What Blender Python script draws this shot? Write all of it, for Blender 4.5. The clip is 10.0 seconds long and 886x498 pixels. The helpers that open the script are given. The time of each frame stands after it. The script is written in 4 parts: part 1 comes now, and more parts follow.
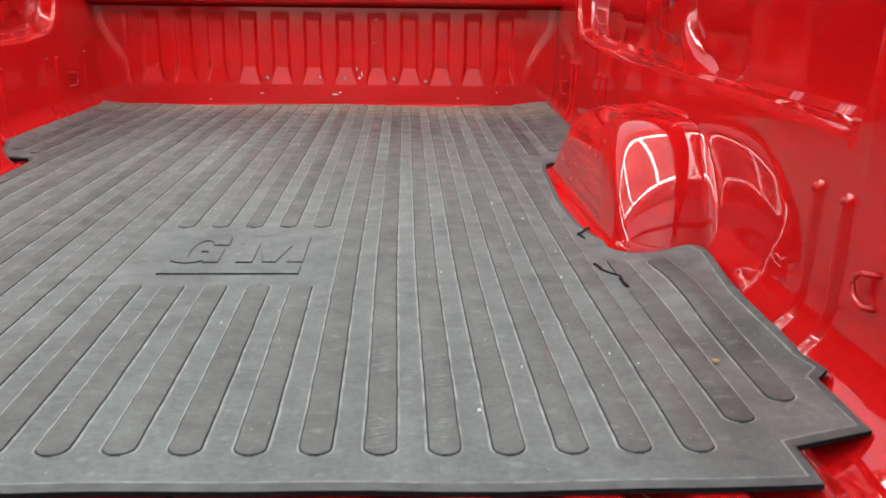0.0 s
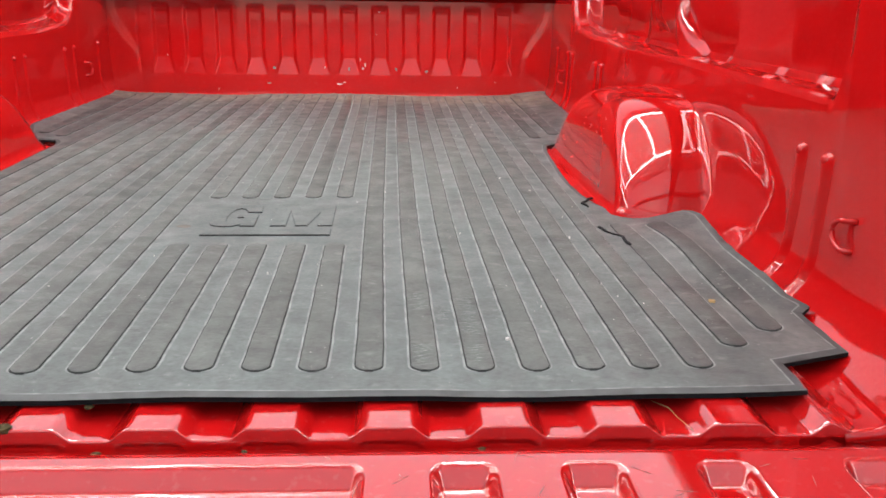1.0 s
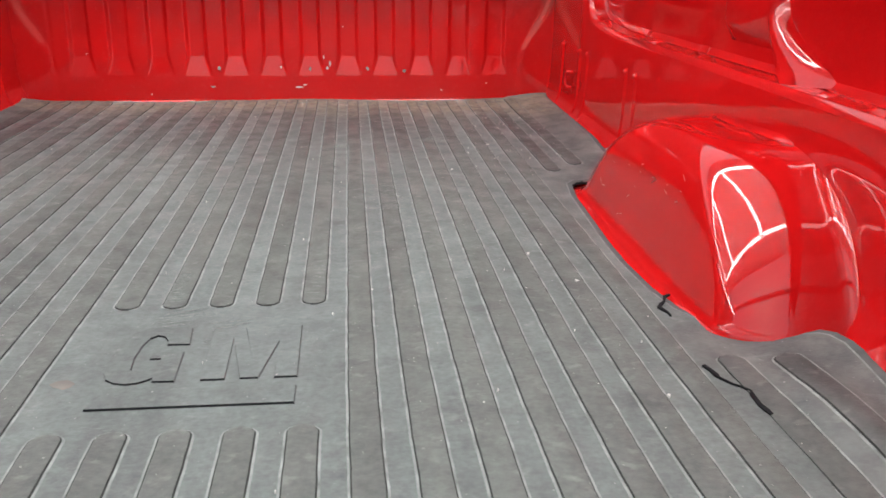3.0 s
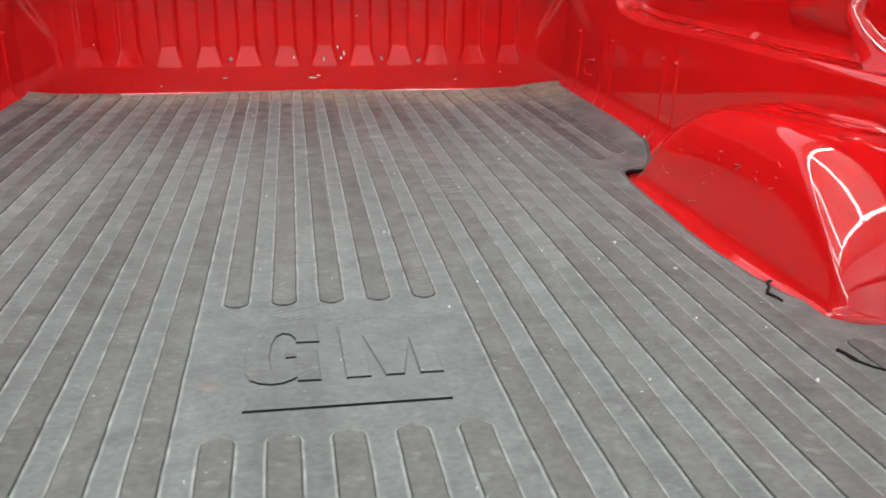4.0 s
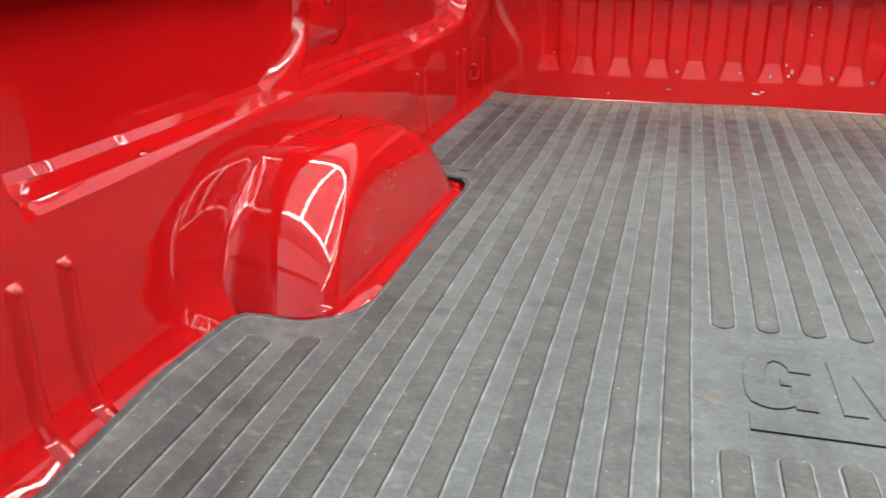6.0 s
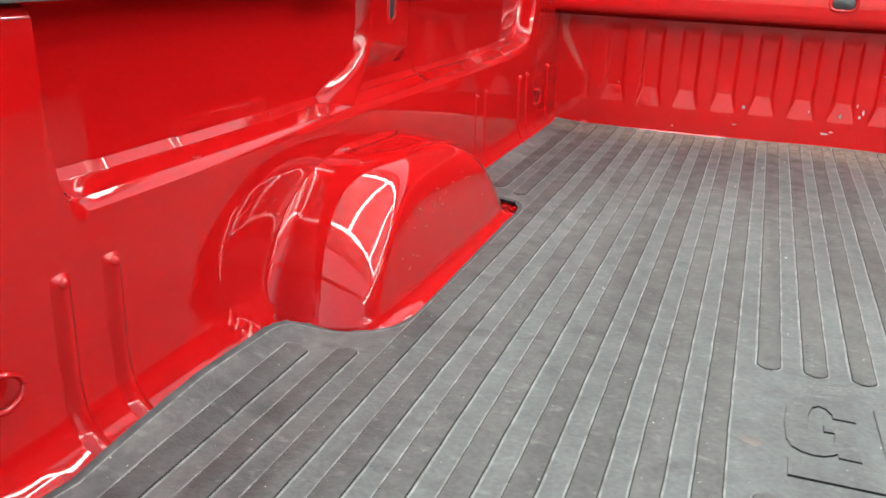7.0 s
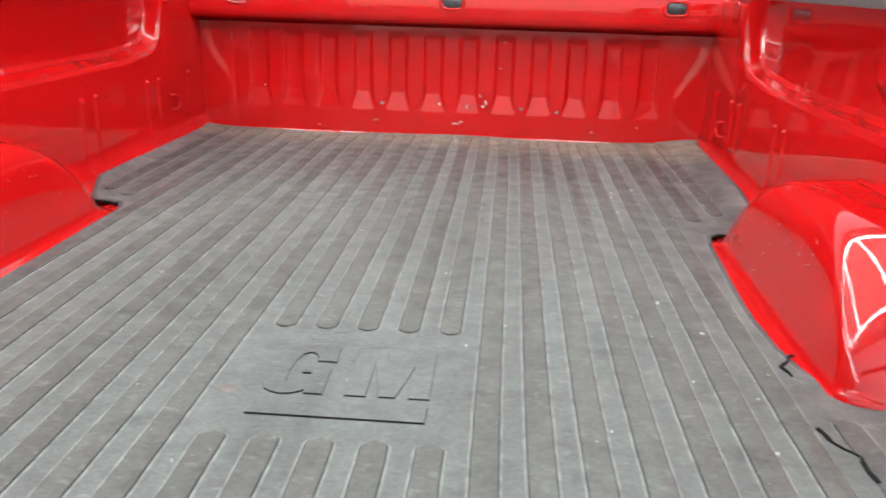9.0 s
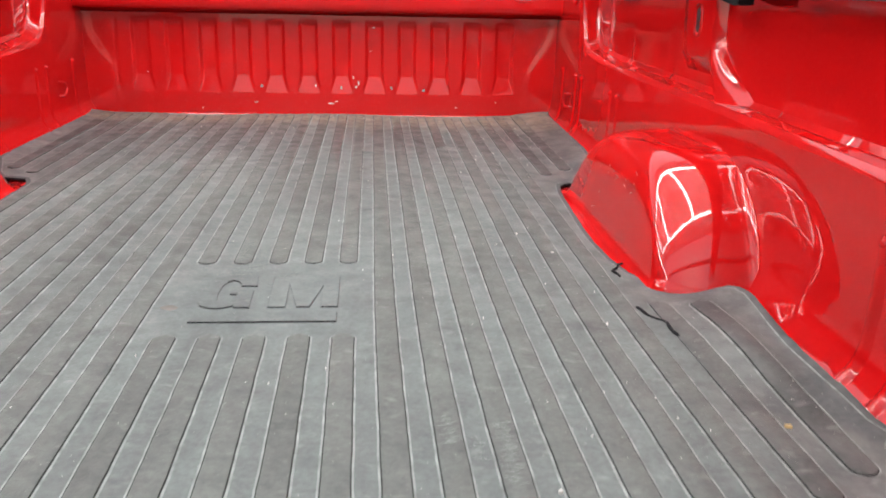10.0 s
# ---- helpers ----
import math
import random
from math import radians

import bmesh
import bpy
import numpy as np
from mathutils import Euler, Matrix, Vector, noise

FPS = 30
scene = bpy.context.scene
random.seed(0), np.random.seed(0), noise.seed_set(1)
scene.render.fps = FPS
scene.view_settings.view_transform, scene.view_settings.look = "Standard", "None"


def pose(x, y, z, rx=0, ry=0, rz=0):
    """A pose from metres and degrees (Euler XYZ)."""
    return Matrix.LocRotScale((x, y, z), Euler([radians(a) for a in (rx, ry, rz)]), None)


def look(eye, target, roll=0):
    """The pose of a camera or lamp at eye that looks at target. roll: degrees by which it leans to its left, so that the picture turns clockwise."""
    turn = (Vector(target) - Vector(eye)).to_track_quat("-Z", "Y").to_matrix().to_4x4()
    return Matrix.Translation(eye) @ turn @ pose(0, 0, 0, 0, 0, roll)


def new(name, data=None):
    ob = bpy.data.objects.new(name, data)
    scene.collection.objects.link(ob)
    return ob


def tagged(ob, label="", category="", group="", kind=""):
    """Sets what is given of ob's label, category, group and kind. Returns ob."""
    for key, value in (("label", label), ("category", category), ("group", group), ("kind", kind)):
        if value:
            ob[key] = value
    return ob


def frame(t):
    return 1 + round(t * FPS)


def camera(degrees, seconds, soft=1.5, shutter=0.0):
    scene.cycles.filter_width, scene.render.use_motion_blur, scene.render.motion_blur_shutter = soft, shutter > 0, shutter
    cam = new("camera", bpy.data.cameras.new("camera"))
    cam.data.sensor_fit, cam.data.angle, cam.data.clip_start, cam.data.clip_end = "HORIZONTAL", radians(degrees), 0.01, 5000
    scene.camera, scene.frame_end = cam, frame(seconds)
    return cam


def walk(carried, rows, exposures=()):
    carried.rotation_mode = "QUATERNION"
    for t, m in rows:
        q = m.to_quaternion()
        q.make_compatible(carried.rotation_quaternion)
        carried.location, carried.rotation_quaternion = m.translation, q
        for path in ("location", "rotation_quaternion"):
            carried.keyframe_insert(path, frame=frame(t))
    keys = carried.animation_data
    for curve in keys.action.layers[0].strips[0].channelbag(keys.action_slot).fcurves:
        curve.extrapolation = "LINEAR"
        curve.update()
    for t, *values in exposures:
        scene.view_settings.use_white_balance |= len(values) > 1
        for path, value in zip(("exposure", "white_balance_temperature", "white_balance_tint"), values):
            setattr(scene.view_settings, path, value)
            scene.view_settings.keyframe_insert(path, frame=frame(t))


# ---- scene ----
cam = camera(52.8, 10.0, soft=1.7, shutter=0.3)
PATH = [
    (0, (0.297, -0.28, 0.415), (0.38, 1.636, -0.15), 0.7),
    (0.5, (0.262, -0.367, 0.382), (0.357, 1.551, -0.177), 0.7),
    (1, (0.238, -0.418, 0.393), (0.352, 1.498, -0.172), 0.8),
    (1.5, (0.224, -0.294, 0.415), (0.342, 1.617, -0.163), 0.6),
    (2, (0.239, -0.079, 0.445), (0.366, 1.825, -0.153), 0.4),
    (3.3, (0.158, 0.193, 0.444), (0.395, 2.07, -0.205), 0.5),
    (3.5, (0.112, 0.204, 0.442), (0.379, 2.074, -0.214), 0.4),
    (4, (-0.008, 0.199, 0.442), (0.303, 2.062, -0.216), 0.6),
    (4.5, (-0.085, 0.188, 0.443), (0.061, 2.07, -0.219), -0.0),
    (5, (-0.137, 0.151, 0.470), (-0.251, 2.032, -0.201), 0.0),
    (5.5, (-0.164, 0.110, 0.503), (-0.489, 1.960, -0.184), -0.2),
    (6, (-0.186, 0.071, 0.530), (-0.662, 1.887, -0.158), 0.2),
    (6.2, (-0.192, 0.059, 0.534), (-0.722, 1.864, -0.144), 0.3),
    (7.3, (-0.123, 0.088, 0.52), (-0.752, 1.877, -0.114), 2.8),
    (7.5, (-0.075, 0.093, 0.517), (-0.73, 1.874, -0.112), 2.6),
    (8, (0.048, 0.099, 0.509), (-0.692, 1.85, -0.112), 1.6),
    (8.5, (0.14, 0.085, 0.511), (-0.294, 1.942, -0.092), 1.9),
    (9, (0.215, 0.077, 0.491), (0.084, 1.986, -0.092), 1.7),
    (9.5, (0.238, -0.055, 0.523), (0.297, 1.856, -0.065), 1.6),
    (10, (0.189, -0.208, 0.481), (0.346, 1.697, -0.108), 1.3),
]
walk(cam, [(t, look(eye, target, roll)) for t, eye, target, roll in PATH],
     exposures=[(0, -0.05), (1, 0.05), (2, 0.02), (3.5, -0.06), (5.5, -0.06), (6, 0.10), (7.5, 0.20), (10, 0.18)])

# ---- light ----
world = bpy.data.worlds.new("garage_world")
world.use_nodes = True
scene.world = world
sky = world.node_tree.nodes.new("ShaderNodeTexSky")
sky.sky_type = "NISHITA"
sky.sun_disc = False
sky.sun_elevation, sky.sun_rotation = radians(40), radians(200)
world.node_tree.links.new(sky.outputs["Color"], world.node_tree.nodes["Background"].inputs["Color"])
world.node_tree.nodes["Background"].inputs["Strength"].default_value = 0.10
TUBE_GLOW = 29.0
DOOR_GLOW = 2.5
ROOF_GLOW = 3.8

# ---- materials ----


def material(name):
    m = bpy.data.materials.new(name)
    m.use_nodes = True
    nt = m.node_tree
    return m, nt, nt.nodes["Principled BSDF"], lambda kind: nt.nodes.new("ShaderNode" + kind), nt.links.new


def noise_ramp(nt, scale, lo, hi, lo_value, hi_value, detail=4.0, stretch=(1, 1, 1), space="Object"):
    """A noise mapped to colours or greys between two stops."""
    tc = nt.nodes.new("ShaderNodeTexCoord")
    mp = nt.nodes.new("ShaderNodeMapping")
    mp.inputs["Scale"].default_value = stretch
    n = nt.nodes.new("ShaderNodeTexNoise")
    n.inputs["Scale"].default_value, n.inputs["Detail"].default_value = scale, detail
    r = nt.nodes.new("ShaderNodeValToRGB")
    r.color_ramp.elements[0].position, r.color_ramp.elements[1].position = lo, hi
    wide = lambda v: (*v, 1) if isinstance(v, tuple) else (v, v, v, 1)
    r.color_ramp.elements[0].color, r.color_ramp.elements[1].color = wide(lo_value), wide(hi_value)
    nt.links.new(tc.outputs[space], mp.inputs["Vector"])
    nt.links.new(mp.outputs["Vector"], n.inputs["Vector"])
    nt.links.new(n.outputs["Fac"], r.inputs["Fac"])
    return r.outputs["Color"]


def mixed(nt, a, b, fac, mode="MIX"):
    n = nt.nodes.new("ShaderNodeMix")
    n.data_type, n.blend_type = "RGBA", mode
    for slot, v in ((6, a), (7, b)):
        if isinstance(v, tuple):
            n.inputs[slot].default_value = (*v, 1)
        else:
            nt.links.new(v, n.inputs[slot])
    if isinstance(fac, float):
        n.inputs[0].default_value = fac
    else:
        nt.links.new(fac, n.inputs[0])
    return n.outputs[2]


def bump(nt, height, strength, distance):
    b = nt.nodes.new("ShaderNodeBump")
    b.inputs["Strength"].default_value, b.inputs["Distance"].default_value = strength, distance
    nt.links.new(height, b.inputs["Height"])
    nt.links.new(b.outputs["Normal"], nt.nodes["Principled BSDF"].inputs["Normal"])


def red_paint(name, dusty, rough, coat):
    """Clear-coated red; dusty: how much pale film and fine scratching lies on it."""
    m, nt, p, node, link = material(name)
    film = noise_ramp(nt, 6.0, 0.42, 0.78, 0.0, dusty, 8.0)
    grime = noise_ramp(nt, 90.0, 0.60, 0.72, 0.0, dusty * 0.9, 3.0)
    red = mixed(nt, (0.405, 0.0046, 0.0050), (0.40, 0.040, 0.036), film)
    red = mixed(nt, red, (0.40, 0.12, 0.11), grime)
    link(red, p.inputs["Base Color"])
    link(noise_ramp(nt, 24.0, 0.35, 0.8, rough, rough + 0.5 * dusty, 6.0), p.inputs["Roughness"])
    p.inputs["Specular IOR Level"].default_value = 0.42
    p.inputs["Coat Weight"].default_value = coat
    p.inputs["Coat Roughness"].default_value = 0.02
    bump(nt, noise_ramp(nt, 22.0, 0.2, 0.8, 0.0, 1.0, 2.0), 0.03, 0.004)
    return m


PAINT = red_paint("red_gloss_paint", 0.025, 0.025, 0.15)
PAINT_DULL = red_paint("red_dull_paint", 0.06, 0.05, 0.0)
PAINT_WORN = red_paint("red_scuffed_paint", 0.14, 0.035, 0.9)


def rubber(name, dark, light, far, wear):
    """Dark rubber under grey dust, which lies thickest along the middle of the bed and thins to the sides; far: its
    share at the front; wear: strength of pale rubbing and of painted sheen.
    """
    m, nt, p, node, link = material(name)
    tc, sep, wob = node("TexCoord"), node("SeparateXYZ"), node("TexNoise")
    link(tc.outputs["Object"], sep.inputs[0])
    link(tc.outputs["Object"], wob.inputs["Vector"])
    wob.inputs["Scale"].default_value, wob.inputs["Detail"].default_value = 5.5, 9.0

    def maths(op, a, b):
        n = node("Math")
        n.operation = op
        for slot, v in ((0, a), (1, b)):
            if isinstance(v, float):
                n.inputs[slot].default_value = v
            else:
                link(v, n.inputs[slot])
        return n.outputs[0]

    def fall(v, a, b, low):
        n = node("MapRange")
        n.interpolation_type = "SMOOTHSTEP"
        link(v, n.inputs["Value"])
        for slot, w in (("From Min", a), ("From Max", b), ("To Min", 1.0), ("To Max", low)):
            n.inputs[slot].default_value = w
        return n.outputs["Result"]

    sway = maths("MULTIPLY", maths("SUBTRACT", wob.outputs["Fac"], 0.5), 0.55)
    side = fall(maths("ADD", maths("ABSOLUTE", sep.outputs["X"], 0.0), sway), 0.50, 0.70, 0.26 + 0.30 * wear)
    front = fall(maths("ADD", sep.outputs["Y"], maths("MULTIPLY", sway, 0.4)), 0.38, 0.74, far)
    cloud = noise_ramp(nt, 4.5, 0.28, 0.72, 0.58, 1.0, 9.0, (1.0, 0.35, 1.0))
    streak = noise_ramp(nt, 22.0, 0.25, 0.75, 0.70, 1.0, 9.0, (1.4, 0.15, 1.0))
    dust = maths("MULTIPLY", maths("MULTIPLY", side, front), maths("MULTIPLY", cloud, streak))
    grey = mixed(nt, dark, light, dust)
    grey = mixed(nt, grey, noise_ramp(nt, 130.0, 0.25, 0.75, 0.62, 1.30, 6.0), 0.55, "MULTIPLY")
    grey = mixed(nt, grey, noise_ramp(nt, 34.0, 0.30, 0.70, 0.86, 1.13, 8.0), 0.7, "MULTIPLY")
    # each rib a little paler or darker than the next
    each, pale = node("ObjectInfo"), node("MapRange")
    link(each.outputs["Random"], pale.inputs["Value"])
    pale.inputs["To Min"].default_value, pale.inputs["To Max"].default_value = 0.93, 1.08
    grey = mixed(nt, grey, pale.outputs["Result"], 1.0, "MULTIPLY")
    # cloudy pale rubbing on the dark rubber beside the walls
    bare = maths("MULTIPLY", maths("SUBTRACT", 1.0, side), 2.0)
    rubbed = maths("MULTIPLY", noise_ramp(nt, 11.0, 0.42, 0.66, 0.0, 0.95, 10.0, (1.0, 0.60, 1.0)), noise_ramp(nt, 75.0, 0.25, 0.65, 0.35, 1.0, 8.0, (1.0, 0.6, 1.0)))
    grey = mixed(nt, grey, (0.165, 0.160, 0.152), maths("MULTIPLY", maths("MULTIPLY", bare, rubbed), wear))
    # pale patches, painted sheen with scuffing, where the mat humps up behind the wheel wells
    for at, wide in (((0.648, -0.84, 0.0), (0.034, 0.135, 1.0)), ((0.695, -0.78, 0.0), (0.050, 0.075, 1.0)), ((-0.660, -0.82, 0.0), (0.065, 0.075, 1.0))):
        off, size, reach = node("VectorMath"), node("VectorMath"), node("VectorMath")
        off.operation, size.operation, reach.operation = "SUBTRACT", "DIVIDE", "LENGTH"
        link(tc.outputs["Object"], off.inputs[0])
        off.inputs[1].default_value, size.inputs[1].default_value = at, wide
        link(off.outputs[0], size.inputs[0])
        link(size.outputs[0], reach.inputs[0])
        worn = maths("MULTIPLY", fall(maths("ADD", reach.outputs["Value"], sway), 0.1, 1.0, 0.0), noise_ramp(nt, 30.0, 0.30, 0.70, 0.05, 0.55, 9.0))
        grey = mixed(nt, grey, (0.172, 0.170, 0.165), maths("MULTIPLY", worn, wear))
    # worn dark smears, pale scuffs across the ribs, and specks
    grey = mixed(nt, grey, (0.022, 0.022, 0.024), noise_ramp(nt, 9.0, 0.60, 0.78, 0.0, 0.55, 8.0, (1.0, 1.7, 1.0)))
    grey = mixed(nt, grey, (0.25, 0.25, 0.24), noise_ramp(nt, 38.0, 0.60, 0.78, 0.0, 0.40, 10.0, (1.0, 1.3, 1.0)))
    grey = mixed(nt, grey, (0.45, 0.44, 0.41), noise_ramp(nt, 210.0, 0.735, 0.78, 0.0, 0.75, 2.0))
    # brown dirt gathered along the front edge, more of it towards one corner
    dirt = maths("MULTIPLY", maths("SUBTRACT", 1.0, fall(maths("ADD", maths("ADD", sep.outputs["Y"], maths("MULTIPLY", sep.outputs["X"], 0.10)), maths("MULTIPLY", sway, 0.6)), 0.98, 1.24, 0.0)), noise_ramp(nt, 60.0, 0.32, 0.66, 0.10, 1.0, 8.0))
    grey = mixed(nt, grey, (0.235, 0.210, 0.155), dirt)
    link(grey, p.inputs["Base Color"])
    link(noise_ramp(nt, 18.0, 0.3, 0.7, 0.40, 0.62, 5.0), p.inputs["Roughness"])
    p.inputs["Specular IOR Level"].default_value = 0.22
    bump(nt, noise_ramp(nt, 260.0, 0.2, 0.8, 0.0, 1.0, 5.0), 0.35, 0.0010)
    return m


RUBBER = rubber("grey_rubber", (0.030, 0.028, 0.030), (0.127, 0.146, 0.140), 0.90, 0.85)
RUBBER_RIB = rubber("rib_rubber", (0.030, 0.028, 0.029), (0.104, 0.115, 0.106), 0.64, 0.30)


def plain(name, colour, rough=0.6, metal=0.0, vary=0.25, scale=20.0):
    m, nt, p, node, link = material(name)
    lo, hi = tuple(c * (1 - vary) for c in colour), tuple(min(1.0, c * (1 + vary)) for c in colour)
    link(noise_ramp(nt, scale, 0.3, 0.7, lo, hi, 6.0), p.inputs["Base Color"])
    p.inputs["Roughness"].default_value, p.inputs["Metallic"].default_value = rough, metal
    p.inputs["Specular IOR Level"].default_value = 0.5 if rough < 0.8 else 0.15
    return m


def glowing(name, colour, strength):
    m, nt, p, node, link = material(name)
    p.inputs["Base Color"].default_value = (0.8, 0.8, 0.8, 1)
    p.inputs["Emission Color"].default_value = (*colour, 1)
    p.inputs["Emission Strength"].default_value = strength
    return m


SHADED_BLACK_RUBBER = plain("shaded_black_rubber", (0.007, 0.007, 0.008), 0.9, 0.0, 0.4, 90.0)
BORDER = plain("dark_rubber_border", (0.050, 0.054, 0.053), 0.7, 0.0, 0.35, 40.0)
SCUFF = plain("pale_scuffed_rubber", (0.20, 0.21, 0.20), 0.8, 0.0, 0.4, 200.0)
RIM_DUST = plain("pale_dusty_rubber_edge", (0.150, 0.163, 0.158), 0.7, 0.0, 0.45, 60.0)
RIB_DUST = plain("pale_dust_beside_rib", (0.166, 0.178, 0.172), 0.7, 0.0, 0.45, 34.0)
RIB_SHADE = plain("rib_crease_shade", (0.026, 0.027, 0.026), 0.9, 0.0, 0.3, 60.0)
BLACK_PLASTIC = plain("black_plastic", (0.006, 0.006, 0.007), 0.85)
CAP_GREY = plain("grey_rail_plastic", (0.085, 0.088, 0.085), 0.5, 0.0, 0.12, 60.0)
ZINC = plain("dull_zinc", (0.04, 0.046, 0.05), 0.5, 0.3)
PRIMER = plain("bare_grey_primer", (0.17, 0.20, 0.18), 0.7)
FLECK = plain("pale_fleck", (0.50, 0.49, 0.46), 0.8)
SCRATCH = plain("scratched_red_paint", (0.42, 0.10, 0.085), 0.6, 0.0, 0.5, 200.0)
LEAF = plain("dry_leaf", (0.050, 0.036, 0.014), 0.85, 0.0, 0.5, 300.0)
STRAW = plain("straw", (0.36, 0.26, 0.12), 0.8)
RUST = plain("rust_dust", (0.150, 0.136, 0.124), 0.9)
DARK_WALL = plain("dark_wall_paint", (0.035, 0.035, 0.038), 0.8, 0.0, 0.1, 3.0)
WALL_PAINT = plain("grey_wall_paint", (0.17, 0.17, 0.17), 0.8, 0.0, 0.05, 3.0)
CEILING_PAINT = plain("pale_ceiling_paint", (0.50, 0.50, 0.50), 0.8, 0.0, 0.04, 3.0)
PALE_WALL = plain("pale_wall_paint", (0.62, 0.61, 0.60), 0.7, 0.0, 0.15, 3.0)
CONCRETE = plain("concrete", (0.24, 0.24, 0.23), 0.7, 0.0, 0.3, 4.0)
TYRE = plain("tyre_rubber", (0.02, 0.02, 0.02), 0.8)
TUBE = glowing("led_tube", (1.0, 0.98, 0.97), TUBE_GLOW)

# ---- mesh helpers ----


def part(name, bm, mat, parent=None, label="", smooth=True):
    me = bpy.data.meshes.new(name)
    bmesh.ops.recalc_face_normals(bm, faces=bm.faces)
    for f in bm.faces:
        f.smooth = smooth
    bm.to_mesh(me)
    bm.free()
    me.materials.append(mat)
    ob = new(name, me)
    if parent:
        ob.parent = parent
    if label:
        tagged(ob, label)
    return ob


def crisp(ob, angle=35):
    """Keeps edges sharper than the angle hard."""
    bm = bmesh.new()
    bm.from_mesh(ob.data)
    for e in bm.edges:
        if len(e.link_faces) == 2 and e.calc_face_angle(0) > radians(angle):
            e.smooth = False
    bm.to_mesh(ob.data)
    bm.free()
    return ob


def box(bm, lo, hi, bevel=0.0, segments=2):
    r = bmesh.ops.create_cube(bm, size=1.0)
    size = [h - l for l, h in zip(lo, hi)]
    mid = [(h + l) / 2 for l, h in zip(lo, hi)]
    bmesh.ops.scale(bm, vec=size, verts=r["verts"])
    bmesh.ops.translate(bm, vec=mid, verts=r["verts"])
    if bevel:
        edges = {e for v in r["verts"] for e in v.link_edges}
        bmesh.ops.bevel(bm, geom=list(edges), offset=bevel, segments=segments, affect="EDGES", profile=0.5)


def loft(bm, loops, closed=True, caps=False):
    """Joins rows of points, each as long as the first, into a skin."""
    rows = [[bm.verts.new(p) for p in loop] for loop in loops]
    n = len(rows[0])
    for a, b in zip(rows, rows[1:]):
        for i in range(n if closed else n - 1):
            j = (i + 1) % n
            bm.faces.new((a[i], a[j], b[j], b[i]))
    if caps:
        bm.faces.new(rows[0])
        bm.faces.new(rows[-1])
    return rows


def tube(bm, points, radius, sides=8):
    """A round wire along points."""
    pts = [Vector(p) for p in points]
    loops = []
    for i, p in enumerate(pts):
        d = (pts[min(i + 1, len(pts) - 1)] - pts[max(i - 1, 0)]).normalized()
        u = d.cross(Vector((0, 0, 1)))
        u = u.normalized() if u.length > 1e-3 else Vector((1, 0, 0))
        v = d.cross(u)
        loops.append([p + radius * (math.cos(a) * u + math.sin(a) * v) for a in (2 * math.pi * k / sides for k in range(sides))])
    loft(bm, loops, True, True)


def step(x, a, b):
    t = min(1.0, max(0.0, (x - a) / (b - a)))
    return t * t * (3 - 2 * t)


def spread(marks, gap):
    """The marks in order with even steps between them no wider than the gap."""
    out, marks = [], sorted(set(round(m, 5) for m in marks))
    for a, b in zip(marks, marks[1:]):
        n = max(1, math.ceil((b - a) / gap))
        out += [a + (b - a) * k / n for k in range(n)]
    return out + [marks[-1]]


def sheet(us, vs, place):
    bm = bmesh.new()
    loft(bm, [[place(u, v) for u in us] for v in vs], closed=False)
    return bm


def thicken(bm, vec):
    """Gives a sheet a second skin and rim along vec."""
    r = bmesh.ops.extrude_face_region(bm, geom=list(bm.faces))
    bmesh.ops.translate(bm, vec=vec, verts=[v for v in r["geom"] if isinstance(v, bmesh.types.BMVert)])


def thing(name, label, category, group="", at=(0, 0, 0)):
    ob = new(name)
    ob.location = at
    ob.empty_display_size = 0.1
    return tagged(ob, label, category, group)


# ---- the room ----
GROUND, CEILING = -0.86, 1.95
X0, X1, Y0, Y1 = -3.0, 3.2, -0.80, 7.0


def slab(name, lo, hi, mat):
    bm = bmesh.new()
    box(bm, lo, hi)
    return tagged(part(name, bm, mat, smooth=False), kind="structure")


tagged(slab("floor", (X0, Y0, GROUND - 0.1), (X1, Y1, GROUND), CONCRETE), "bare grey concrete garage floor")
# ceiling round two unseen, added light openings, over the cab and over the tailgate
ADDED_LIGHTS = ((-2.6, 1.72, 2.95, 4.40), (-2.6, 2.6, -0.72, 0.24))
bm = bmesh.new()
cut = Y0
for a, b, c, d in sorted(ADDED_LIGHTS, key=lambda r: r[2]):
    box(bm, (X0, cut, CEILING), (X1, c, CEILING + 0.1))
    box(bm, (X0, c, CEILING), (a, d, CEILING + 0.1))
    box(bm, (b, c, CEILING), (X1, d, CEILING + 0.1))
    cut = d
    day = bpy.data.lights.new("added_roof_glow", "AREA")
    day.shape, day.size, day.size_y = "RECTANGLE", b - a, d - c
    day.energy = ROOF_GLOW * (b - a) * (d - c)
    new("added_roof_glow", day).matrix_world = Matrix.Translation(((a + b) / 2, (c + d) / 2, CEILING + 0.05))
box(bm, (X0, cut, CEILING), (X1, Y1, CEILING + 0.1))
tagged(part("ceiling", bm, CEILING_PAINT, smooth=False), "pale grey painted garage ceiling with two added light openings", kind="structure")
slab("wall_west", (X0 - 0.1, Y0 - 0.1, GROUND - 0.1), (X0, Y1 + 0.1, CEILING + 0.1), WALL_PAINT)
slab("wall_east", (X1, Y0 - 0.1, GROUND - 0.1), (X1 + 0.1, Y1 + 0.1, CEILING + 0.1), WALL_PAINT)
slab("wall_north", (X0, Y1, GROUND - 0.1), (X1, Y1 + 0.1, CEILING + 0.1), WALL_PAINT)
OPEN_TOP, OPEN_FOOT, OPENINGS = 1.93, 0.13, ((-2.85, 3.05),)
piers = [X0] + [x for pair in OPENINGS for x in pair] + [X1]
